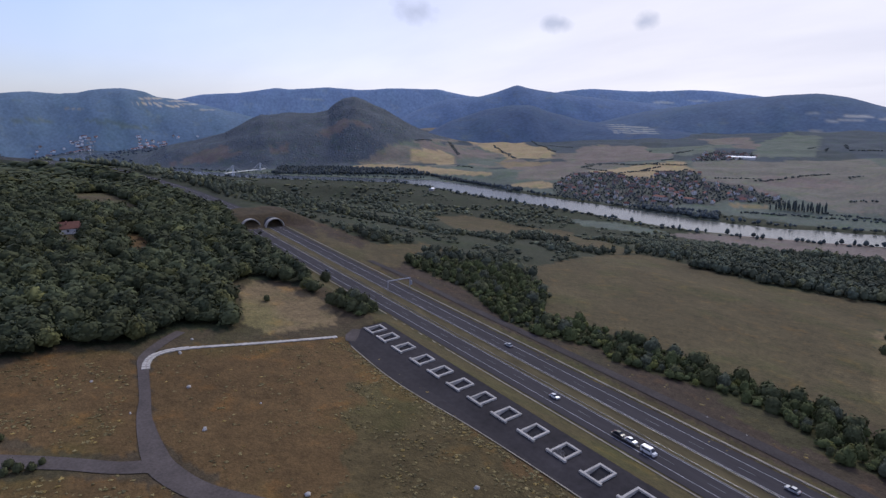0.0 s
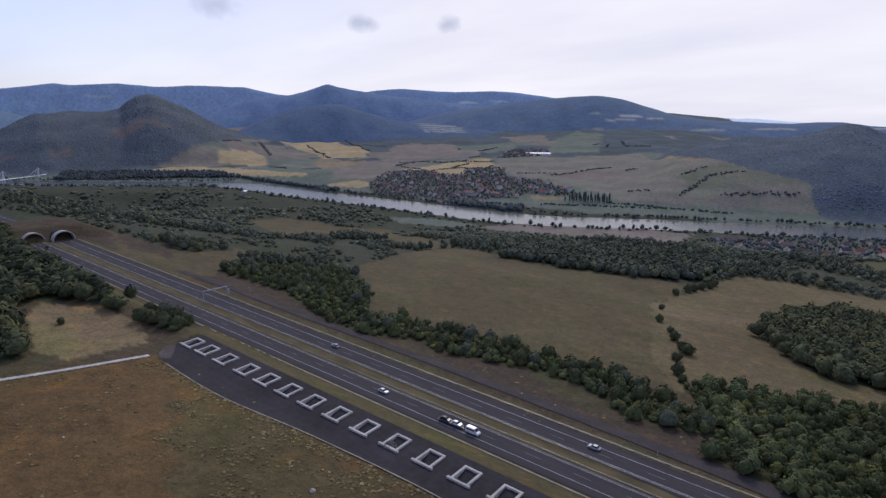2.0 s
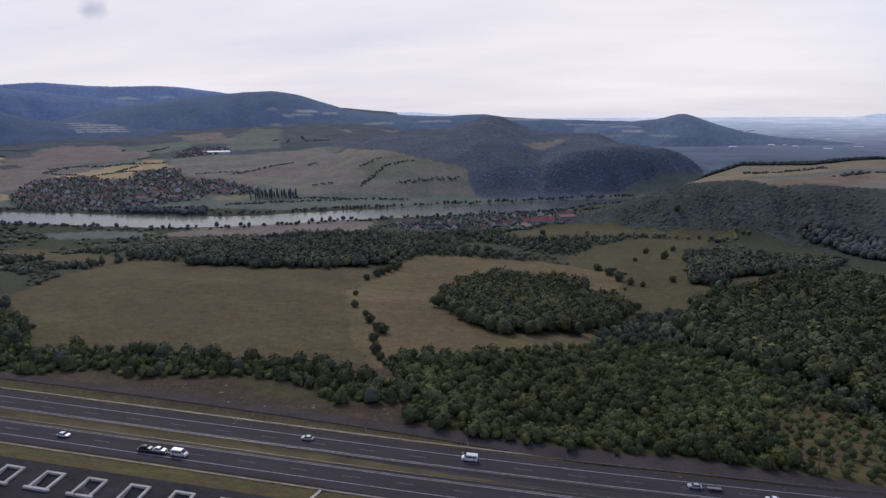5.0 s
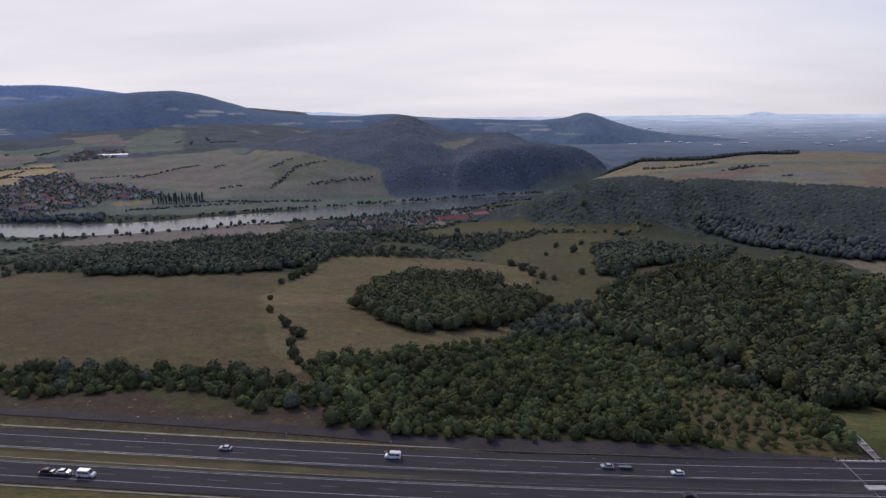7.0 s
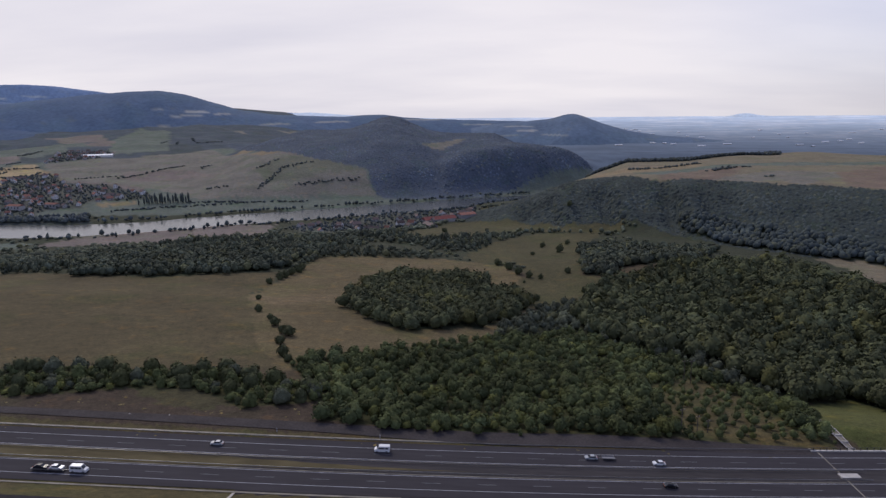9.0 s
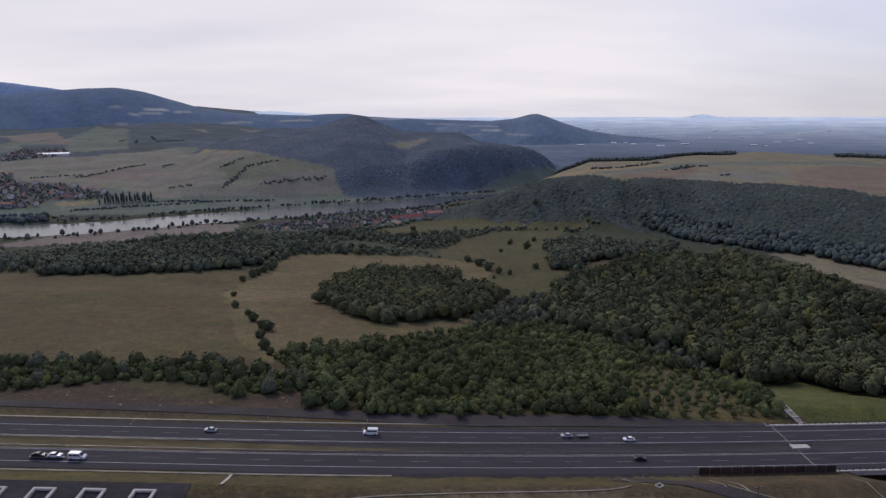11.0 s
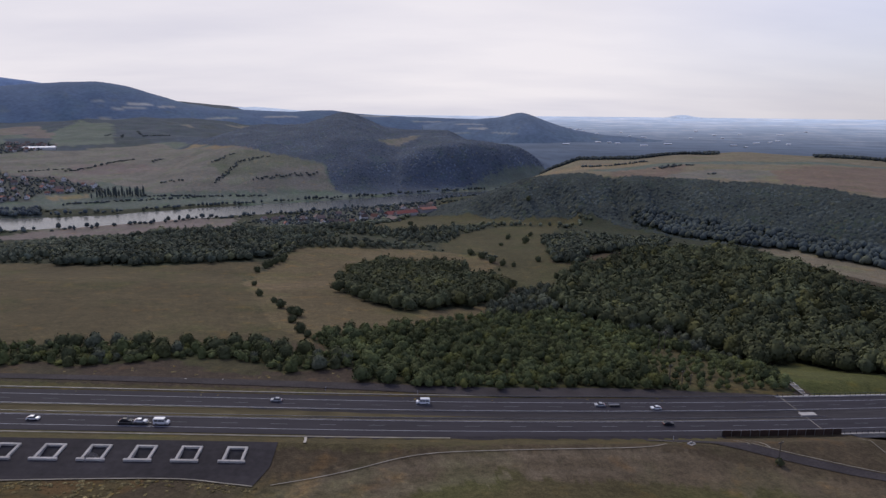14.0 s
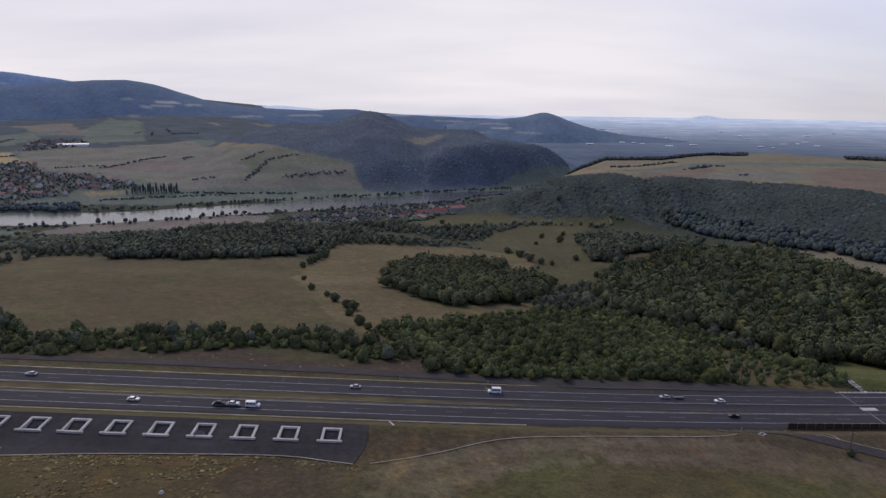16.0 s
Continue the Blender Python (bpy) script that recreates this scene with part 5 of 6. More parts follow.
def plant_stuff(name, label, category, mat, base, x, y, tall, wide, sunk=0.0):
    """Many trees as one mesh: crowns whose detail falls with the distance, and trunks near by."""
    z = height(x, y) - sunk * np.asarray(tall)
    r = np.hypot(x - PX, y - PY)
    vs, fs, ms, cs, count = [], [], [], [], 0
    tints = tree_tints(base, len(x), 0.10 if mat is M_FARWOOD else 0.19)
    tints = tints * np.exp(0.22 * np.sin(x * 0.041 + 2 * np.sin(y * 0.023)) * np.cos(y * 0.047 + np.sin(x * 0.029)))[:, None]
    for px, py, pz, h, w, d, shade in zip(x, y, z, tall, wide, r, tints):
        level = 4 if sunk > 0.55 else 3 if mat is M_FARWOOD else 0 if d < 320 else 1 if d < 600 else 2 if d < 950 else 3
        cv, cf = LOD[level][RNG.randint(5)]
        t = RNG.uniform(0, 6.283)
        c, s = math.cos(t), math.sin(t)
        stem = 0.03 * h
        sz = (h - stem) / 1.66
        k = RNG.uniform(0.85, 1.15)
        v = np.stack([px + (cv[:, 0] * c - cv[:, 1] * s) * w * k, py + (cv[:, 0] * s + cv[:, 1] * c) * w / k, pz + stem + cv[:, 2] * sz], -1)
        vs.append(v)
        fs.append(cf + count)
        ms.append(np.zeros(len(cf), int))
        cs.append(np.tile(shade, (len(v), 1)))
        count += len(v)
        if d < 450:
            q = 0.035 * h * np.array([(1, 0), (-0.5, 0.87), (-0.5, -0.87)])
            v = np.array([(px + a, py + b, pz - 0.4) for a, b in q] + [(px + a * 0.5, py + b * 0.5, pz + h * 0.45) for a, b in q])
            vs.append(v)
            fs.append(np.array([(0, 1, 4), (0, 4, 3), (1, 2, 5), (1, 5, 4), (2, 0, 3), (2, 3, 5)]) + count)
            ms.append(np.ones(6, int))
            cs.append(np.zeros((6, 3)))
            count += 6
    if not vs:
        return None
    me = fast_mesh(name, np.concatenate(vs), np.concatenate(fs), [mat, M_BARK], np.concatenate(ms))
    paint_tint(me, np.concatenate(cs))
    return tagged(new(name, me), label, category, kind="stuff")


def scatter(index, gap, jitter=0.42):
    poly = np.array(COVER[index][3], float)
    lo, hi = poly.min(0) - 5, poly.max(0) + 5
    gx, gy = np.meshgrid(np.arange(lo[0], hi[0], gap), np.arange(lo[1], hi[1], gap))
    gx = gx + (np.arange(gx.shape[0]) % 2)[:, None] * gap * 0.5
    gx = (gx + RNG.uniform(-jitter, jitter, gx.shape) * gap).ravel()
    gy = (gy + RNG.uniform(-jitter, jitter, gy.shape) * gap).ravel()
    keep = cover_at(gx, gy) == index
    gx, gy = gx[keep], gy[keep]
    # clear of the roads and the water
    side = np.abs(gy - road_mid(gx))
    keep = ((side > 22) | (gx < -1450)) & (np.abs(river_off(gx, gy)) > BANK + 5)
    return gx[keep], gy[keep]


HEDGE_SPOTS = []
# M_FARWOOD kinds, dense and YOUNG are lightened in colour as haze would
KINDS = {"tall": ("woodland", "dense tall broadleaf woodland with rounded dark crowns", "woodland", M_LEAF, LEAF, 7.6, 8, 16, 0.52),
         "hill": ("hillside_wood", "dense broadleaf wood covering a hillside", "woodland", M_LEAF, (0.064, 0.072, 0.035), 7.2, 6, 13, 0.58),
         "copse": ("copse", "dense dark broadleaf copse standing in a field", "copse", M_LEAF, LEAF, 7.0, 7.5, 13, 0.55),
         "mixed": ("valley_wood", "mixed scrub and trees running down to the river", "woodland", M_LEAF, YOUNG, 7.4, 3.6, 9.5, 0.52),
         "edge": ("edge_scrub", "mixed bushes and trees between field and wood", "scrub", M_LEAF, YOUNG, 5.6, 3.5, 9.5, 0.52),
         "dense": ("dark_wood", "dark tall wood in the valley", "woodland", M_LEAF, (0.074, 0.083, 0.053), 6.8, 6, 11, 0.55),
         "foot": ("foot_wood", "dark tall wood along the foot of the slope", "woodland", M_FARWOOD, (0.062, 0.074, 0.066), 6.6, 7, 12, 0.55),
         "shrub": ("young_wood", "young green shrubs and saplings beside the motorway", "scrub", M_SHRUB, SHRUB, 3.9, 1.8, 7.6, 0.58),
         "sparse": ("sapling_patch", "scattered green saplings in dry grass", "scrub", M_SHRUB, SHRUB, 6.2, 1.6, 4.6, 0.5),
         "far": ("far_wood", "dark closed forest on a far slope", "forest", M_FARWOOD, FAR_HAZE, 8.6, 9.3, 10.6, 0.62),
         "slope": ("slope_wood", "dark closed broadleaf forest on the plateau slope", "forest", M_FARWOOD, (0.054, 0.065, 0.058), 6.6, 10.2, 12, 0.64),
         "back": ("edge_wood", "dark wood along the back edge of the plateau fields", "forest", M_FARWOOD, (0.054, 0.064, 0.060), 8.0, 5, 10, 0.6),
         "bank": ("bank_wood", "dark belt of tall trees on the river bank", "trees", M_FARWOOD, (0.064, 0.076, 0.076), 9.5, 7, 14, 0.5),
         "town": ("town_trees", "dark trees and gardens round a hillside town", "trees", M_FARWOOD, FAR_HAZE, 62, 7, 12, 0.8),
         "crag": ("crag_wood", "scattered dark trees on a bare rocky hill", "forest", M_FARWOOD, CRAG_HAZE, 10.5, 8.4, 9.6, 0.70),
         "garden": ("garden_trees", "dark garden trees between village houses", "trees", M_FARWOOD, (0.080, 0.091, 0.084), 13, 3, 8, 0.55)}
for index, (_, _, _, outline, grows) in enumerate(COVER):
    if grows == "hedge":
        hx, hy = scatter(index, 4.6)
        HEDGE_SPOTS += list(zip(hx, hy))
    if grows not in KINDS:
        continue
    name, label, category, mat, base, gap, low, high, spread = KINDS[grows]
    tx, ty = scatter(index, gap)
    tr = np.hypot(tx - PX, ty - PY)
    grow, thin = np.ones(len(tx)), np.ones(len(tx))
    if grows == "hill":
        ok = (ty > -195) & ((tr < 720) | (RNG.uniform(size=len(tx)) < 0.55))
        grow = np.where(tr < 720, 1, 1.7)
        thin = np.interp(tx, (-900, -820), (0.5, 0.85))
    elif grows == "mixed":
        grow = np.maximum(1, tr / 760)
        clump = np.sin(tx * 0.045 + 2 * np.sin(ty * 0.021)) * np.cos(ty * 0.052 + 1.5 * np.sin(tx * 0.017))
        lush = np.sin(tx * 0.0125 + 1.3 * np.sin(ty * 0.009 + 1)) * np.cos(ty * 0.016 + 1.1 * np.sin(tx * 0.007)) + 0.25 * clump
        ok = (RNG.uniform(size=len(tx)) < np.interp(lush, (-0.6, 0.1), (0.5, 1.0)) / grow ** 2) & (clump > np.interp(lush, (-0.5, 0.3), (0.1, -0.9))) & (tx > -2250) & ((river_off(tx, ty) < -(BANK + 75)) | (RNG.uniform(size=len(tx)) < 0.3))
        thin = np.interp(-river_off(tx, ty), (80, 330), (0.42, 1.0)) * np.interp(lush, (-0.5, 0.4), (0.45, 1.3))
        grow = grow ** 0.8
    elif grows == "shrub":
        ok = RNG.uniform(size=len(tx)) < 0.86
    else:
        ok = np.ones(len(tx), bool)
    tx, ty, grow, thin = tx[ok], ty[ok], grow[ok], thin[ok]
    size = low + (high - low) * RNG.beta(*((1.1, 2.0) if grows in ("shrub", "edge", "mixed") else (2.2, 2.0)), len(tx))
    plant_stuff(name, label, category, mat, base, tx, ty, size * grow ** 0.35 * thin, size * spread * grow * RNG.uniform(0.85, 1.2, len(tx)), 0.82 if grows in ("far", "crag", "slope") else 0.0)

# trees along both banks
bx, by = [], []
for (ax, ay), (cx, cy) in zip(RIVER[3:-3], RIVER[4:-2]):
    long = math.hypot(cx - ax, cy - ay)
    nx, ny = -(cy - ay) / long, (cx - ax) / long
    for k in np.arange(0, long, 8.5):
        for s in (-1, 1):
            if RNG.uniform() < 0.75:
                o = RNG.uniform(BANK - 1, BANK + 18) if s > 0 else -RNG.uniform(BANK + 4, BANK + 34)
                bx.append(ax + (cx - ax) * k / long + nx * o)
                by.append(ay + (cy - ay) * k / long + ny * o)
bx, by = np.array(bx), np.array(by)
plant_stuff("bank_trees", "dark trees lining both river banks", "trees", M_FARWOOD, SLOPE, bx, by, np.where(river_off(bx, by) > 0, 4 + 8 * RNG.beta(1.4, 2.2, len(bx)), 3.0 + 9.5 * RNG.beta(1.2, 1.9, len(bx))), RNG.uniform(3.2, 6.5, len(bx)))
# hedgerows and clumps on the far fields
hx, hy = [], []
for x0, y0, x1, y1 in ((-821, 1512, -730, 1720), (-664, 1679, -649, 1718), (-458, 1544, -414, 1584), (-410, 1400, -386, 1520), (-386, 1520, -313, 1562), (-322, 1423, -179, 1478), (-549, 1417, -497, 1409), (-1495, 1597, -1293, 1619), (-1293, 1619, -1240, 1674), (-2214, 1762, -1831, 1560), (-2339, 1599, -2040, 1436), (-2376, 2085, -1820, 1770), (-1244, 1443, -1100, 1559), (-662, 1182, -411, 1305), (422, 1116, 599, 1239), (592, 1080, 637, 1080), (547, 1049, 590, 1070), (560, 1060, 600, 1075), (598, 925, 612, 935), (-541, 1287, -277, 1335)):
    n = max(3, int(math.hypot(x1 - x0, y1 - y0) / 5))
    t = np.linspace(0, 1, n)
    hx += list(x0 + (x1 - x0) * t + RNG.uniform(-6, 6, n))
    hy += list(y0 + (y1 - y0) * t + RNG.uniform(-6, 6, n))
for _ in range(30):
    x0, y0, a, n = RNG.uniform(-2300, -900), RNG.uniform(1250, 2700), RNG.choice((0.25, 1.7)) + RNG.normal(0, 0.25), int(RNG.uniform(6, 24))
    if 300 < float(river_off(np.array([x0]), np.array([y0]))[0]) < 1400:
        hx += list(x0 + np.arange(n) * 6 * math.cos(a) + RNG.uniform(-4, 4, n))
        hy += list(y0 + np.arange(n) * 6 * math.sin(a) + RNG.uniform(-4, 4, n))
plant_stuff("hedgerow", "dark hedgerows and bushes between far fields", "hedge", M_FARWOOD, (0.086, 0.098, 0.090), np.array(hx), np.array(hy), RNG.uniform(2.5, 6, len(hx)), RNG.uniform(2.4, 5.2, len(hx)))


# trees that stand alone
def single_tree(name, label, category, seed, tall, wide, mat, tint, leaves=260, group=""):
    e = thing(name, label, category, group)
    r = random.Random(seed)
    limbs = [tube((0, 0, -0.5), (r.uniform(-0.2, 0.2), r.uniform(-0.2, 0.2), tall * 0.5), 0.045 * tall, 0.022 * tall)]
    for k in range(4):
        a = k * 1.57 + r.uniform(-0.4, 0.4)
        limbs.append(tube((0, 0, tall * (0.22 + 0.05 * k)), (math.cos(a) * wide * 0.6, math.sin(a) * wide * 0.6, tall * (0.45 + 0.06 * k)), 0.02 * tall, 0.008 * tall, 5))
    under(e, "trunk", M_BARK, *joined(*limbs))
    v, f = crown(seed, leaves, 0.15, True)
    v = v * (wide, wide, tall * 0.96 / 1.66) + (0, 0, tall * 0.03)
    p = new("crown", fast_mesh("crown", v, f, [mat]))
    paint_tint(p.data, tint)
    p.parent = e
    return e


HEDGE_LABEL = "leafy green hedge tree beside the motorway verge"
PROTO = [single_tree("hedge_tree", HEDGE_LABEL, "tree", 40 + k, 5.4 + 0.4 * (k % 3), 2.6 + 0.25 * (k % 4), M_SHRUB if k % 2 else M_LEAF, (SHRUB, LEAF, YOUNG, LEAF, SHRUB, (0.075, 0.080, 0.034))[k], 220, "roadside hedge trees") for k in range(6)]
used = set()


def put(proto, k, x, y, s):
    m = pose(x, y, float(height(x, y)) - 0.15, 0, 0, (x * 37 + y * 91) % 360)
    if k not in used:
        used.add(k)
        ob = proto
        ob.matrix_basis = m
    else:
        ob = copy_thing(proto, m)
    ob.scale = (s, s, s * (0.9 + 0.2 * ((x * 7.3) % 1)))
    return ob


rest = [q for k, q in enumerate(HEDGE_SPOTS) if k % 5 not in (0, 2)]
rx, ry = np.array(rest).T
plant_stuff("roadside_scrub", "green scrub filling the roadside hedge", "scrub", M_SHRUB, SHRUB, rx, ry, RNG.uniform(1.8, 5, len(rx)), RNG.uniform(1.8, 3.2, len(rx)))
for k, (x, y) in enumerate([q for i, q in enumerate(HEDGE_SPOTS) if i % 5 in (0, 2)][:300]):
    put(PROTO[k % 6], k % 6, float(x), float(y), 0.4 + 1.1 * RNG.uniform() ** 1.6)
FIELD_TREE = single_tree("field_tree", "round dark field tree in dry grass", "tree", 61, 6.0, 3.0, M_LEAF, LEAF, 240, "trees standing in the fields")
for x, y, s in ((-72, 324, 0.75), (-58, 280, 0.95), (-43, 258, 0.80), (-35, 241, 1.15), (-25, 224, 1.00), (-20, 219, 1.35), (-20, 200, 1.00), (-11, 174, 1.10), (-5, 162, 0.80), (-88, 404, 1.0), (-84, 425, 1.3), (-82, 436, 1.3), (-79, 450, 1.4), (-76, 462, 1.4), (-76, 477, 1.3),
                (192, 664, 1.3), (206, 611, 1.7), (190, 461, 1.2), (162, 447, 0.9), (145, 434, 0.5), (149, 370, 1.0), (193, 388, 1.1), (170, 585, 0.9), (120, 690, 1.2), (230, 700, 1.3), (-225, -26, 0.6), (-268, 26, 1.1), (-208, 2, 1.2), (-201, 4, 1.3), (-193, 6, 1.25), (-188, 9, 1.1), (-206, 12, 1.3), (-198, 14, 1.35), (-192, 15, 1.2), (-214, 10, 1.0), (-203, 22, 1.1), (-109.5, -138, 0.4), (-109.5, -135, 0.5), (-109, -132, 0.45), (-111, -129.5, 0.35), (-113, -137, 0.5), (-129, -139, 0.5), (175, 4.5, 0.5), (125, 520, 1.3), (135, 495, 1.4), (143, 470, 1.3), (152, 455, 1.2),
                (272, 932, 1.6), (178, 828, 1.5), (60, 842, 1.5)):
    put(FIELD_TREE, "field", x, y, s)
PALE_TREE = single_tree("willow", "pale grey-green rounded willow at the wood edge", "tree", 77, 9, 6.0, material("willow_leaves", (0.10, 0.125, 0.085), 0.7, island=0.2, spots=((0.3, 0.2, EVEN),)), LEAF, 420)
PALE_TREE.matrix_basis = pose(178.6, 282, float(height(178.6, 282)) - 0.2)
POPLAR = single_tree("poplar", "tall slender poplar in a row near the village", "tree", 81, 24, 3.2, M_FARWOOD, SLOPE, 160, "row of poplars")
for k in range(19):
    x, y = -632 + 5.0 * k + 5 * ((k * 0.618) % 1), 1240 + 2.2 * k + 16 * ((k * 0.377) % 1)
    put(POPLAR, "poplar", x, y, 0.55 + 0.5 * ((k * 0.37) % 1))



# weeds and tufts over the dry meadow, thick along the terrace
wx, wy = [], []
for region, count in (("rust", 420), ("rust green", 560), ("left rust", 420), ("left bottom", 120), ("verge far", 420), ("mown green", 120)):
    index = [k for k, c in enumerate(COVER) if c[0] == region][0]
    poly = np.array(COVER[index][3], float)
    qx, qy = RNG.uniform(poly[:, 0].min(), poly[:, 0].max(), count * 3), RNG.uniform(poly[:, 1].min(), poly[:, 1].max(), count * 3)
    patch = np.sin(qx * 0.16 + 1.5 * np.sin(qy * 0.11)) * np.cos(qy * 0.19) + RNG.uniform(-0.7, 0.7, len(qx))
    ok = (cover_at(qx, qy) == index) & (patch > 0.05) & ((qy > 60) | (qx < 5)) & ((qy < 60) | (np.abs(qy - 74.5) > 7)) & (np.hypot(qx + 135, qy + 100) > 6)
    wx += list(qx[ok][:count])
    wy += list(qy[ok][:count])
ex = RNG.uniform(-160, 6, 420)
ey = np.interp(ex, PLAT_X, PLAT_LOW) - np.abs(RNG.normal(0, 2.6, 420)) - 0.9
lane = np.array(((-64, -84), (-92, -102), (-125, -101.5), (-162, -95), (-186, -84), (-108, -124), (-117, -139)))
wx, wy = np.array(wx + list(ex)), np.array(wy + list(ey))
free = np.ones(len(wx), bool)
for (ax, ay), (cx, cy) in zip(lane[:5], lane[1:5]):
    t = np.clip(((wx - ax) * (cx - ax) + (wy - ay) * (cy - ay)) / ((cx - ax) ** 2 + (cy - ay) ** 2), 0, 1)
    free &= np.hypot(wx - ax - t * (cx - ax), wy - ay - t * (cy - ay)) > 5
wx, wy = wx[free], wy[free]
M_WEED = material("weed_leaves", (0, 0, 0), 0.9, spots=((0.15, 0.2, EVEN), (1.5, 0.2, EVEN)), island=0.2, attribute="tint")
saved, LOD[0] = LOD[0], [crown(90 + s, 16, 0.48, False) for s in range(5)]
plant_stuff("weeds", "low green and brown weeds in dry meadow", "weeds", M_WEED, (0.165, 0.132, 0.060), wx, wy, RNG.uniform(0.08, 0.30, len(wx)), RNG.uniform(0.25, 0.8, len(wx)))
LOD[0] = saved


# ---- buildings ----
M_PLASTER = material("pale_plaster", (0.46, 0.44, 0.42), 0.9, spots=((0.3, 0.12, EVEN),), random_tone=0.4)
M_TILE = material("red_roof_tiles", (0.22, 0.105, 0.078), 0.85, spots=((0.4, 0.2, EVEN),), random_tone=0.35)
M_SLATE = material("dark_roof_slates", (0.135, 0.098, 0.084), 0.8, spots=((0.4, 0.2, EVEN),), random_tone=0.35)
M_PANE = material("window_glass", (0.03, 0.035, 0.045), 0.1)
M_WHITE = material("white_sheet_metal", (0.72, 0.73, 0.75), 0.5, spots=((0.2, 0.08, EVEN),))


def house(wide, long, eaves, ridge, roof, label, category="house", group="", windows=0, walls=None):
    h = thing("house", label, category, group)
    w, l = wide / 2, long / 2
    v = [(-w, -l, -2), (w, -l, -2), (w, l, -2), (-w, l, -2), (-w, -l, eaves), (w, -l, eaves), (w, l, eaves), (-w, l, eaves), (0, -l, ridge), (0, l, ridge)]
    wall_part = under(h, "wall", walls or M_PLASTER, v, [(0, 1, 5, 8, 4), (2, 3, 7, 9, 6), (1, 2, 6, 5), (3, 0, 4, 7)])
    o, k = 0.5, (ridge - eaves) / w
    e = eaves - 0.5 * k
    v = [(-w - o, -l - o, e), (0, -l - o, ridge), (w + o, -l - o, e), (-w - o, l + o, e), (0, l + o, ridge), (w + o, l + o, e)]
    v += [(a, b, c + 0.3) for a, b, c in v]
    roof_part = under(h, "roof", roof, v, [(6, 9, 10, 7), (7, 10, 11, 8), (0, 1, 4, 3), (1, 2, 5, 4), (0, 6, 7, 1), (1, 7, 8, 2), (3, 4, 10, 9), (4, 5, 11, 10), (0, 3, 9, 6), (2, 8, 11, 5)])
    under(roof_part, "chimney", M_TILE, *box(w * 0.3, -0.5, ridge - 1.2, w * 0.3 + 0.8, 0.4, ridge + 0.9))
    for k in range(windows):
        y = -l + long * (k + 0.5) / windows
        for s in (-1, 1):
            under(wall_part, "window", M_PANE, *box(s * w - 0.05, y - 0.6, eaves * 0.35, s * w + 0.05, y + 0.6, eaves * 0.75))
        under(wall_part, "window", M_PANE, *box(-w + wide * (k + 0.5) / windows - 0.6, -l - 0.05, eaves * 0.35, -w + wide * (k + 0.5) / windows + 0.6, -l + 0.05, eaves * 0.75))
    return h


HOUSES = [house(9, 12, 4.2, 8, M_TILE, "plastered village house with red tiled roof", group="village houses", windows=2),
          house(10, 13, 5.5, 9.5, M_SLATE, "plastered village house with dark roof", group="village houses", windows=2),
          house(8, 17, 3.5, 7, M_SLATE, "long low village house with dark roof", group="village houses"),
          house(8.5, 10, 5, 9, M_TILE, "small village house with steep red roof", group="village houses", windows=2),
          house(11, 14, 7, 10, M_TILE, "white plastered town house with red roof", group="hillside town houses", walls=M_WHITE)]
house_used = set()


def set_house(k, x, y, turn, s=1.0, least=-200.0):
    m = pose(x, y, max(float(height(x, y)), least), 0, 0, turn)
    if k in house_used:
        ob = copy_thing(HOUSES[k], m)
    else:
        house_used.add(k)
        ob = HOUSES[k]
        ob.matrix_basis = m
    ob.scale = (s, s, s)


def settle(region, count, gap, spread=8, weights=(0, 1, 0, 1, 2, 3)):
    index = [k for k, c in enumerate(COVER) if c[0] == region][0]
    poly = np.array(COVER[index][3], float)
    lo, hi = poly.min(0), poly.max(0)
    placed, tries = [], 0
    while len(placed) < count and tries < 6000:
        tries += 1
        x, y = RNG.uniform(lo[0], hi[0]), RNG.uniform(lo[1], hi[1])
        if cover_at(np.array([x]), np.array([y]))[0] != index or abs(float(river_off(np.array([x]), np.array([y]))[0])) < (95 if region != "village c" else 150):
            continue
        if any((x - a) ** 2 + (y - b) ** 2 < gap * gap for a, b in placed):
            continue
        placed.append((x, y))
        set_house(weights[RNG.randint(len(weights))], x, y, RNG.choice([25, 115, 60, 150]) + RNG.uniform(-spread, spread), RNG.uniform(0.8, 1.15))


settle("village", 130, 18)
settle("village b", 34, 21)
settle("village c", 26, 22, weights=(1, 2, 1, 2, 0))
# small town by the river bend
for k in range(230):
    a, d = RNG.normal(82.0, 2.0), 4300 + 85 * RNG.beta(1.0, 1.5)
    x, y = polar(a, d)
    if abs(float(river_off(np.array([x]), np.array([y]))[0])) > 95:
        set_house(int(RNG.choice((4, 4, 4, 0, 1))), x, y, RNG.uniform(0, 180), RNG.uniform(0.9, 1.5), ridge_z("backdrop_left_range", a, d))
FARM_X, FARM_Y = -381.0, -99.0
farm = house(9.5, 15, 3.6, 7.0, M_TILE, "white plastered hillside house with red roof among trees", windows=3)
farm.matrix_basis = pose(FARM_X, FARM_Y, float(height(FARM_X, FARM_Y)) - 0.4, 0, 0, 6)


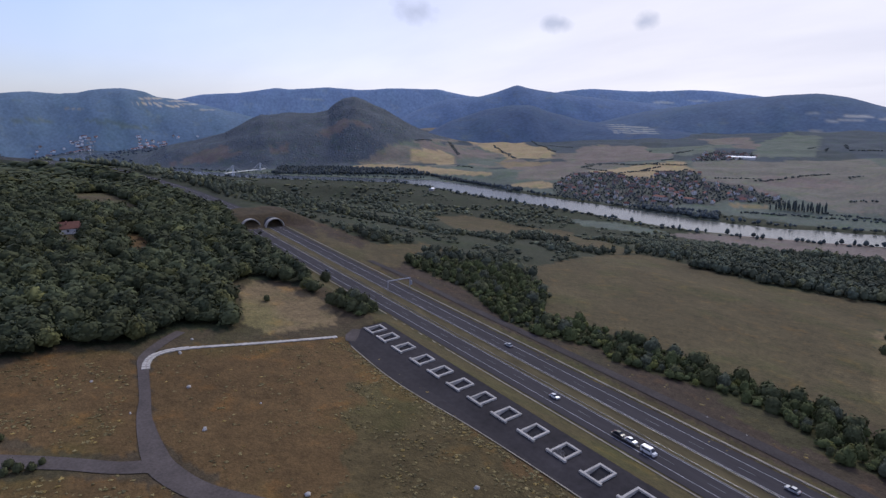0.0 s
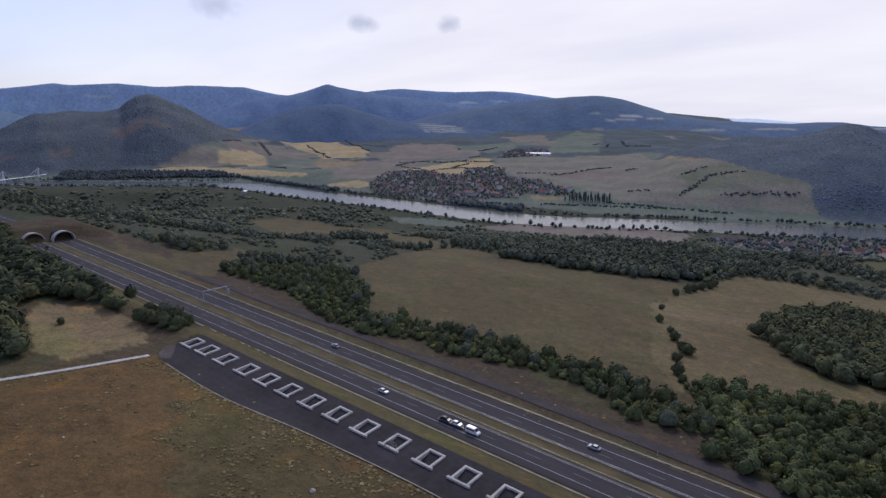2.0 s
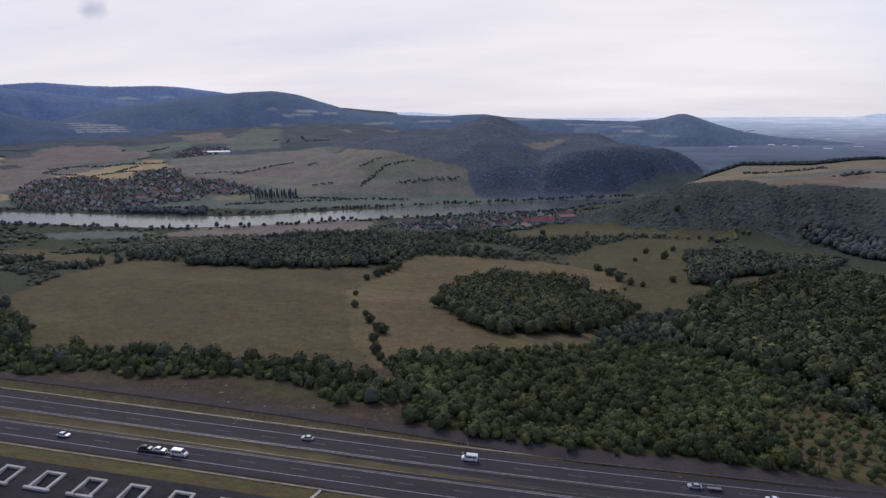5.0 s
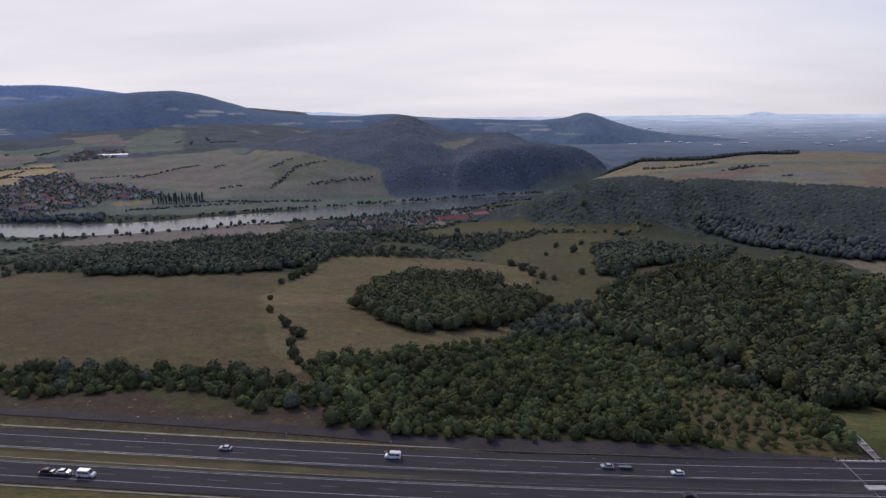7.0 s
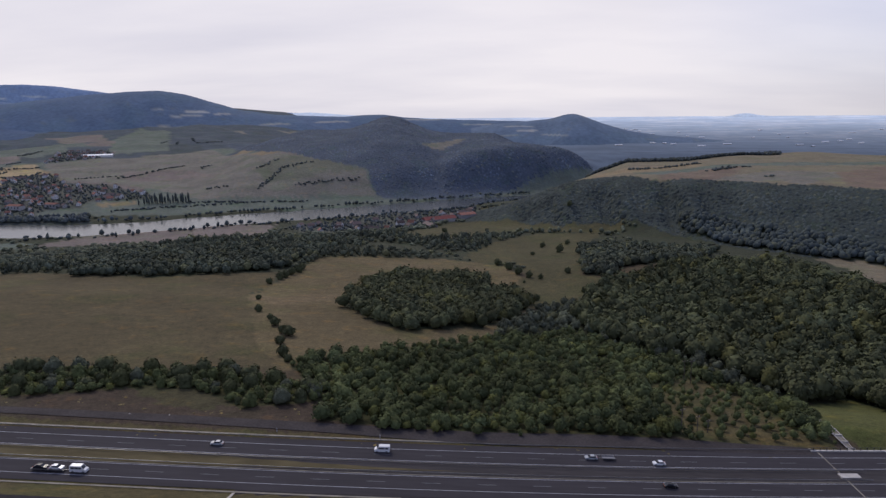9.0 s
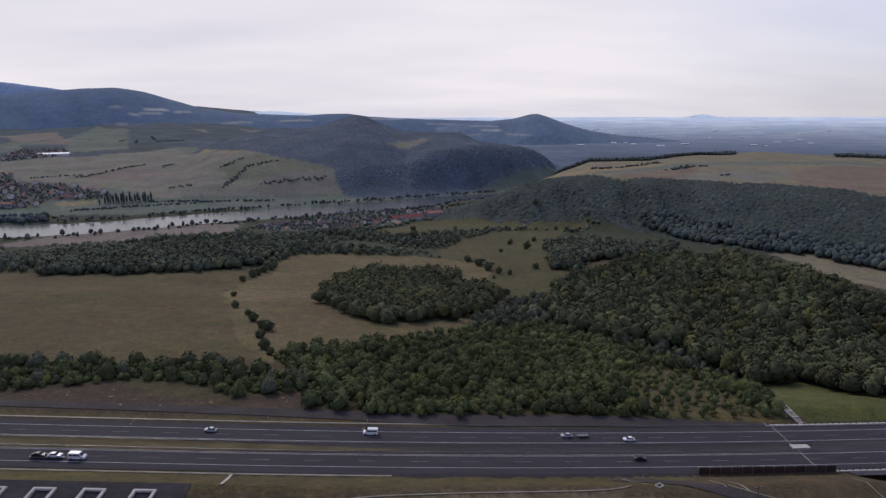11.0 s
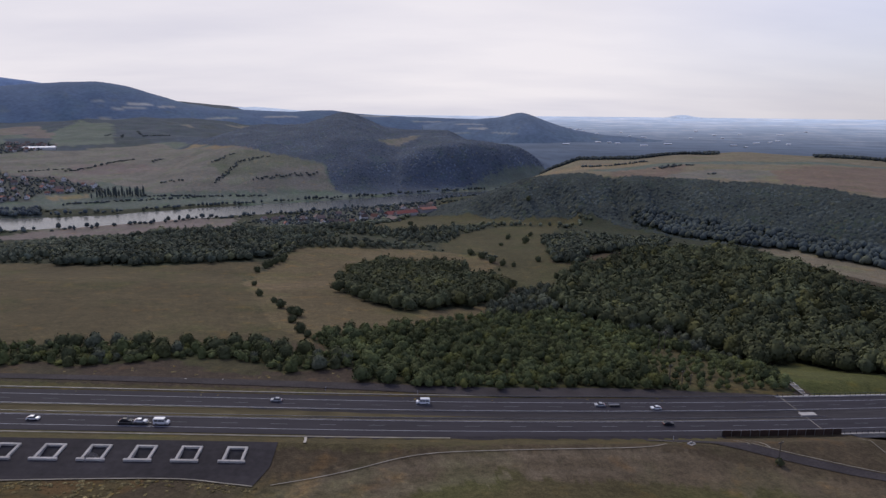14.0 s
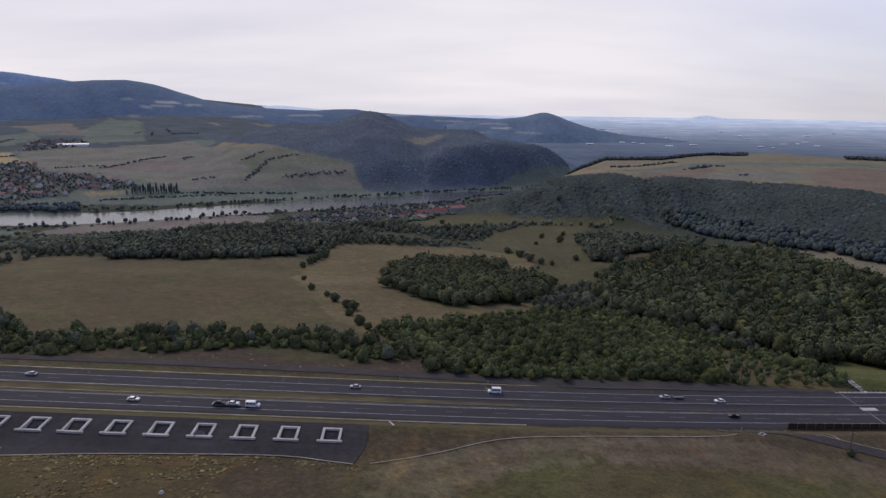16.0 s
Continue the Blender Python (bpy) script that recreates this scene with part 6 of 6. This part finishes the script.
def hall(name, label, wide, long, tall, roof, x, y, turn):
    h = thing(name, label, "hall", at=pose(x, y, float(height(x, y)), 0, 0, turn))
    under(h, "wall", M_PLASTER, *box(-wide / 2, -long / 2, -3, wide / 2, long / 2, tall))
    w, l = wide / 2 + 0.6, long / 2 + 0.6
    v = [(-w, -l, tall), (w, -l, tall), (w, l, tall), (-w, l, tall), (0, -l, tall + wide * 0.22), (0, l, tall + wide * 0.22)]
    under(h, "roof", roof, v, [(0, 1, 4), (2, 3, 5), (1, 2, 5, 4), (3, 0, 4, 5), (0, 3, 2, 1)])
    for k in range(int(long / 8)):
        y0 = -long / 2 + 4 + k * 8
        under(h, "window", M_PANE, *box(-wide / 2 - 0.06, y0 - 1.5, tall * 0.35, -wide / 2 + 0.02, y0 + 1.5, tall * 0.75))
    return h


hall("factory_hall", "long low factory hall with bright red roof", 22, 66, 6, material("red_sheet_roof", (0.18, 0.056, 0.048), 0.7, spots=((0.2, 0.15, EVEN),)), 44, 1066, -62)
hall("factory_hall", "white factory annexe with red roof by the river", 18, 34, 7, M_TILE, 98, 1110, -62)
hall("factory_hall", "pale workshop with dark roof near the river", 16, 30, 5, M_SLATE, 30, 991, 28)
hall("barn", "long white farm hall above the village", 16, 84, 6, M_WHITE, -1079, 1881, -64)
hall("boat_house", "white boat house on the near river bank", 12, 22, 6, M_WHITE, -1417, 881, 40)
hall("manor", "large pale manor with red roof by the river", 16, 34, 8, M_TILE, -880, 1195, 78)
hall("manor", "pale school building with red roof by the river", 14, 28, 8, M_TILE, -808, 1208, 80)

# pale halls of the towns on the plain
for k in range(34):
    a, d = RNG.choice((-13, -15, -18, -20, -24, -30, -34)) + RNG.normal(0, 1.5), RNG.uniform(2650, 3900)
    x, y = polar(a, d)
    h = hall("warehouse", "pale warehouse in a far town", 9, RNG.uniform(12, 30), 3, M_WHITE, x, y, RNG.uniform(50, 130))
    h.location.z = float(plain_z(d))

# cable bridge over the river
M_BRIDGE = material("white_bridge_steel", (0.62, 0.64, 0.66), 0.5, spots=((0.3, 0.08, EVEN),))
cable = thing("cable_bridge", "white cable-stayed bridge over the river", "bridge")
for x, y in ((-2216, 560), (-2290, 685)):
    z = -84.0
    under(cable, "tower", M_BRIDGE, *joined(tube((x - 4, y, z - 10), (x, y + 2, z + 26), 1.2, 0.9), tube((x + 4, y + 4, z - 10), (x, y + 2, z + 26), 1.2, 0.9)), "white steel tower")
    for s in (-1, 1):
        for d in (24, 46):
            under(cable, "stay", M_BRIDGE, *tube((x, y + 2, z + 25), (x + s * d * -0.511, y + 2 + s * d * 0.859, z + 1), 0.35, 0.35, 5))
under(cable, "deck", M_BRIDGE, *joined(tube((-2183, 523, -84), (-2326, 733, -84), 1.3, 1.3, 4)), "pale bridge deck")


# ---- vehicles ----
def paint(name, c):
    return material(name, c, 0.3, 0.1, spots=((2, 0.05, EVEN),))


CAR_WHITE, CAR_SILVER, CAR_BLACK, CAR_RED = paint("white_car_paint", (0.72, 0.72, 0.72)), paint("silver_car_paint", (0.38, 0.39, 0.40)), paint("black_car_paint", (0.02, 0.02, 0.024)), paint("red_car_paint", (0.28, 0.04, 0.02))
M_TYRE = material("tyre_rubber", (0.018, 0.018, 0.018), 0.9, spots=((4, 0.1, EVEN),))
M_LIGHT = material("lamp_glass", (0.6, 0.6, 0.6), 0.2)
M_TAIL = material("tail_lamp", (0.35, 0.02, 0.02), 0.3)


def profile(points, half):
    """A body from its side view (x along, z up), with slightly drawn-in sides at the top."""
    n = len(points)
    top = max(p[1] for p in points)
    v = [(a, s * half * (1 - 0.16 * max(0, b - 0.8) / top), b) for s in (-1, 1) for a, b in points]
    f = [tuple(range(n)), tuple(range(2 * n - 1, n - 1, -1))]
    f += [(k, n + k, n + (k + 1) % n, (k + 1) % n) for k in range(n)]
    return v, f


def wheels(e, spots, half, r):
    for a in spots:
        for s in (-1, 1):
            y = s * (half - 0.1)
            w = under(e, "wheel", M_TYRE, *tube((a, y - 0.11, r), (a, y + 0.11, r), r, r, 12))
            under(w, "rim", M_STEEL, *tube((a, y + s * 0.09, r), (a, y + s * 0.13, r), r * 0.6, r * 0.6, 10))


def car(label, mat):
    e = thing("car", label, "car")
    under(e, "body", mat, *profile([(-2.15, 0.3), (-2.2, 0.75), (-1.95, 0.95), (-1.0, 1.0), (-0.95, 0.98), (1.0, 0.95), (2.0, 0.85), (2.2, 0.6), (2.15, 0.3)], 0.9))
    under(e, "glasshouse", M_PANE, *profile([(-1.75, 0.95), (-1.2, 1.38), (0.35, 1.40), (1.05, 0.95)], 0.83), "dark tinted glass cabin")
    under(e, "roof", mat, *box(-1.1, -0.66, 1.36, 0.3, 0.66, 1.46))
    for s in (-0.62, 0.62):
        under(e, "headlight", M_LIGHT, *box(2.08, s - 0.2, 0.58, 2.2, s + 0.2, 0.74))
        under(e, "tail_light", M_TAIL, *box(-2.24, s - 0.2, 0.68, -2.12, s + 0.2, 0.86))
    wheels(e, (-1.35, 1.35), 0.9, 0.32)
    return e


def van(label):
    e = thing("van", label, "van")
    under(e, "body", CAR_WHITE, *profile([(-2.7, 0.35), (-2.75, 2.2), (-2.5, 2.35), (1.0, 2.35), (1.8, 1.35), (2.6, 1.1), (2.7, 0.35)], 1.0))
    for s in (-1, 1):
        for a, b in ((-2.3, -1.1), (-0.9, 0.2), (0.35, 1.2)):
            under(e, "side_window", M_PANE, *box(a, s * 0.93 - 0.06, 1.35, b, s * 0.93 + 0.06, 1.95))
        under(e, "headlight", M_LIGHT, *box(2.6, s * 0.7 - 0.2, 0.75, 2.72, s * 0.7 + 0.2, 1.0))
    under(e, "windscreen", M_PANE, [(1.12, -0.8, 2.24), (1.12, 0.8, 2.24), (1.86, 0.85, 1.38), (1.86, -0.85, 1.38)], [(0, 1, 2, 3)])
    wheels(e, (-1.7, 1.7), 1.0, 0.36)
    return e


def trailer(label, long):
    e = thing("trailer", label, "trailer")
    under(e, "bed", M_STEEL, *box(-long / 2, -0.95, 0.5, long / 2, 0.95, 0.68))
    under(e, "drawbar", M_STEEL, *box(long / 2, -0.08, 0.45, long / 2 + 1.4, 0.08, 0.58))
    for s in (-1, 1):
        under(e, "side_board", M_STEEL, *box(-long / 2, s * 0.95 - 0.04, 0.68, long / 2, s * 0.95 + 0.04, 0.95))
    wheels(e, (-0.45, 0.45), 1.0, 0.3)
    return e


def drive(ob, x, offset, lift=0.0, forward=1):
    slope = (float(road_mid(x + 1)) - float(road_mid(x - 1))) / 2
    turn = math.degrees(math.atan(slope)) + (0 if forward > 0 else 180)
    tilt = 2.6 * forward
    ob.matrix_basis = pose(x, float(road_mid(x)) + offset, float(road_z(x)) + 0.15 + lift, 0, tilt, turn)


drive(van("white panel van towing a car trailer"), -38.5, -10.2)
drive(trailer("steel car trailer carrying two cars", 10.5), -48.5, -10.2)
drive(car("white car loaded on the trailer", CAR_WHITE), -45.8, -10.2, 0.55)
drive(car("black car loaded on the trailer", CAR_BLACK), -50.9, -10.2, 0.55)
drive(car("silver car on the far carriageway", CAR_SILVER), -133, 10.2, forward=-1)
drive(car("silver hatchback on the far carriageway", CAR_SILVER), -1.5, 10.2, forward=-1)
drive(car("dark car coming out of the tunnel", CAR_BLACK), -287, -10.2)
drive(van("white minibus on the far carriageway"), 56.8, 10.2, forward=-1)
drive(car("silver car towing a flat trailer", CAR_SILVER), 130.4, 9.2, forward=-1)
drive(trailer("flat steel trailer behind a car", 4.4), 136.6, 9.2, forward=-1)
drive(car("white car on the far carriageway", CAR_WHITE), 153.7, 6.3, forward=-1)
drive(car("black car on the near carriageway", CAR_BLACK), 153.3, -7.2)
drive(car("white car on the near carriageway", CAR_WHITE), -84, -8.6)
M_POST = material("weathered_wood_pole", (0.10, 0.085, 0.07), 0.9, spots=((1, 0.2, (1, 1, 0.2)),))


def utility_pole(x, y, tall, arm):
    e = thing("utility_pole", "weathered wooden utility pole with a crossarm", "utility pole", "utility poles", pose(x, y, float(height(x, y)) - 0.3, 0, 0, 20))
    under(e, "mast", M_POST, *tube((0, 0, 0), (0, 0, tall), 0.2, 0.14, 8))
    under(e, "crossarm", M_POST, *box(-arm, -0.1, tall - 0.9, arm, 0.1, tall - 0.65))
    for k in (-1, 0, 1):
        under(e, "insulator", M_CONCRETE, *tube((k * arm * 0.85, 0, tall - 0.65), (k * arm * 0.85, 0, tall - 0.3), 0.09, 0.06, 6))


utility_pole(174.3, 4.1, 9.5, 1.2)
utility_pole(205, 177, 14, 1.7)
utility_pole(209, 178, 14, 1.7)
utility_pole(170, 82, 11, 1.1)
utility_pole(176.5, 83, 8, 0.9)
utility_pole(181, 84, 6, 0.8)


def boulder(x, y, r, seed):
    v, f = BALL2
    v = lobed(v, seed) * (1.1, 0.9, 0.75) * r
    e = thing("boulder", "pale limestone boulder lying in dry grass", "boulder", "pale boulders in the meadow", pose(x, y, float(height(x, y)) + r * 0.3, 0, 0, seed * 40))
    under(e, "stone", M_CONCRETE, v.tolist(), f.tolist(), smooth=True)


for k, (x, y, r) in enumerate(((-142.3, -83.9, 0.95), (-110.4, -87, 1.0), (-173.6, -79.6, 0.9), (-64.3, -72.9, 0.95), (-46, -30.5, 0.9), (-43.6, 77.4, 0.45), (-28.3, 77.9, 0.45), (-186, -72, 0.7), (-120, -66, 0.4), (-160, -112, 0.6), (-131, -104.5, 0.5))):
    boulder(x, y, r, k + 3)
for x, y in ((16.6, 67.6), (55, 66), (150, 30.5)):
    z = float(height(x, y))
    m = thing("marker_post", "white plastic marker post beside the road", "marker post", "roadside marker posts", pose(x, y, z))
    under(m, "post", M_PAINT, *box(-0.12, -0.12, -0.2, 0.12, 0.12, 1.5))
    under(m, "band", M_TYRE, *box(-0.13, -0.13, 1.05, 0.13, 0.13, 1.25), "black band")
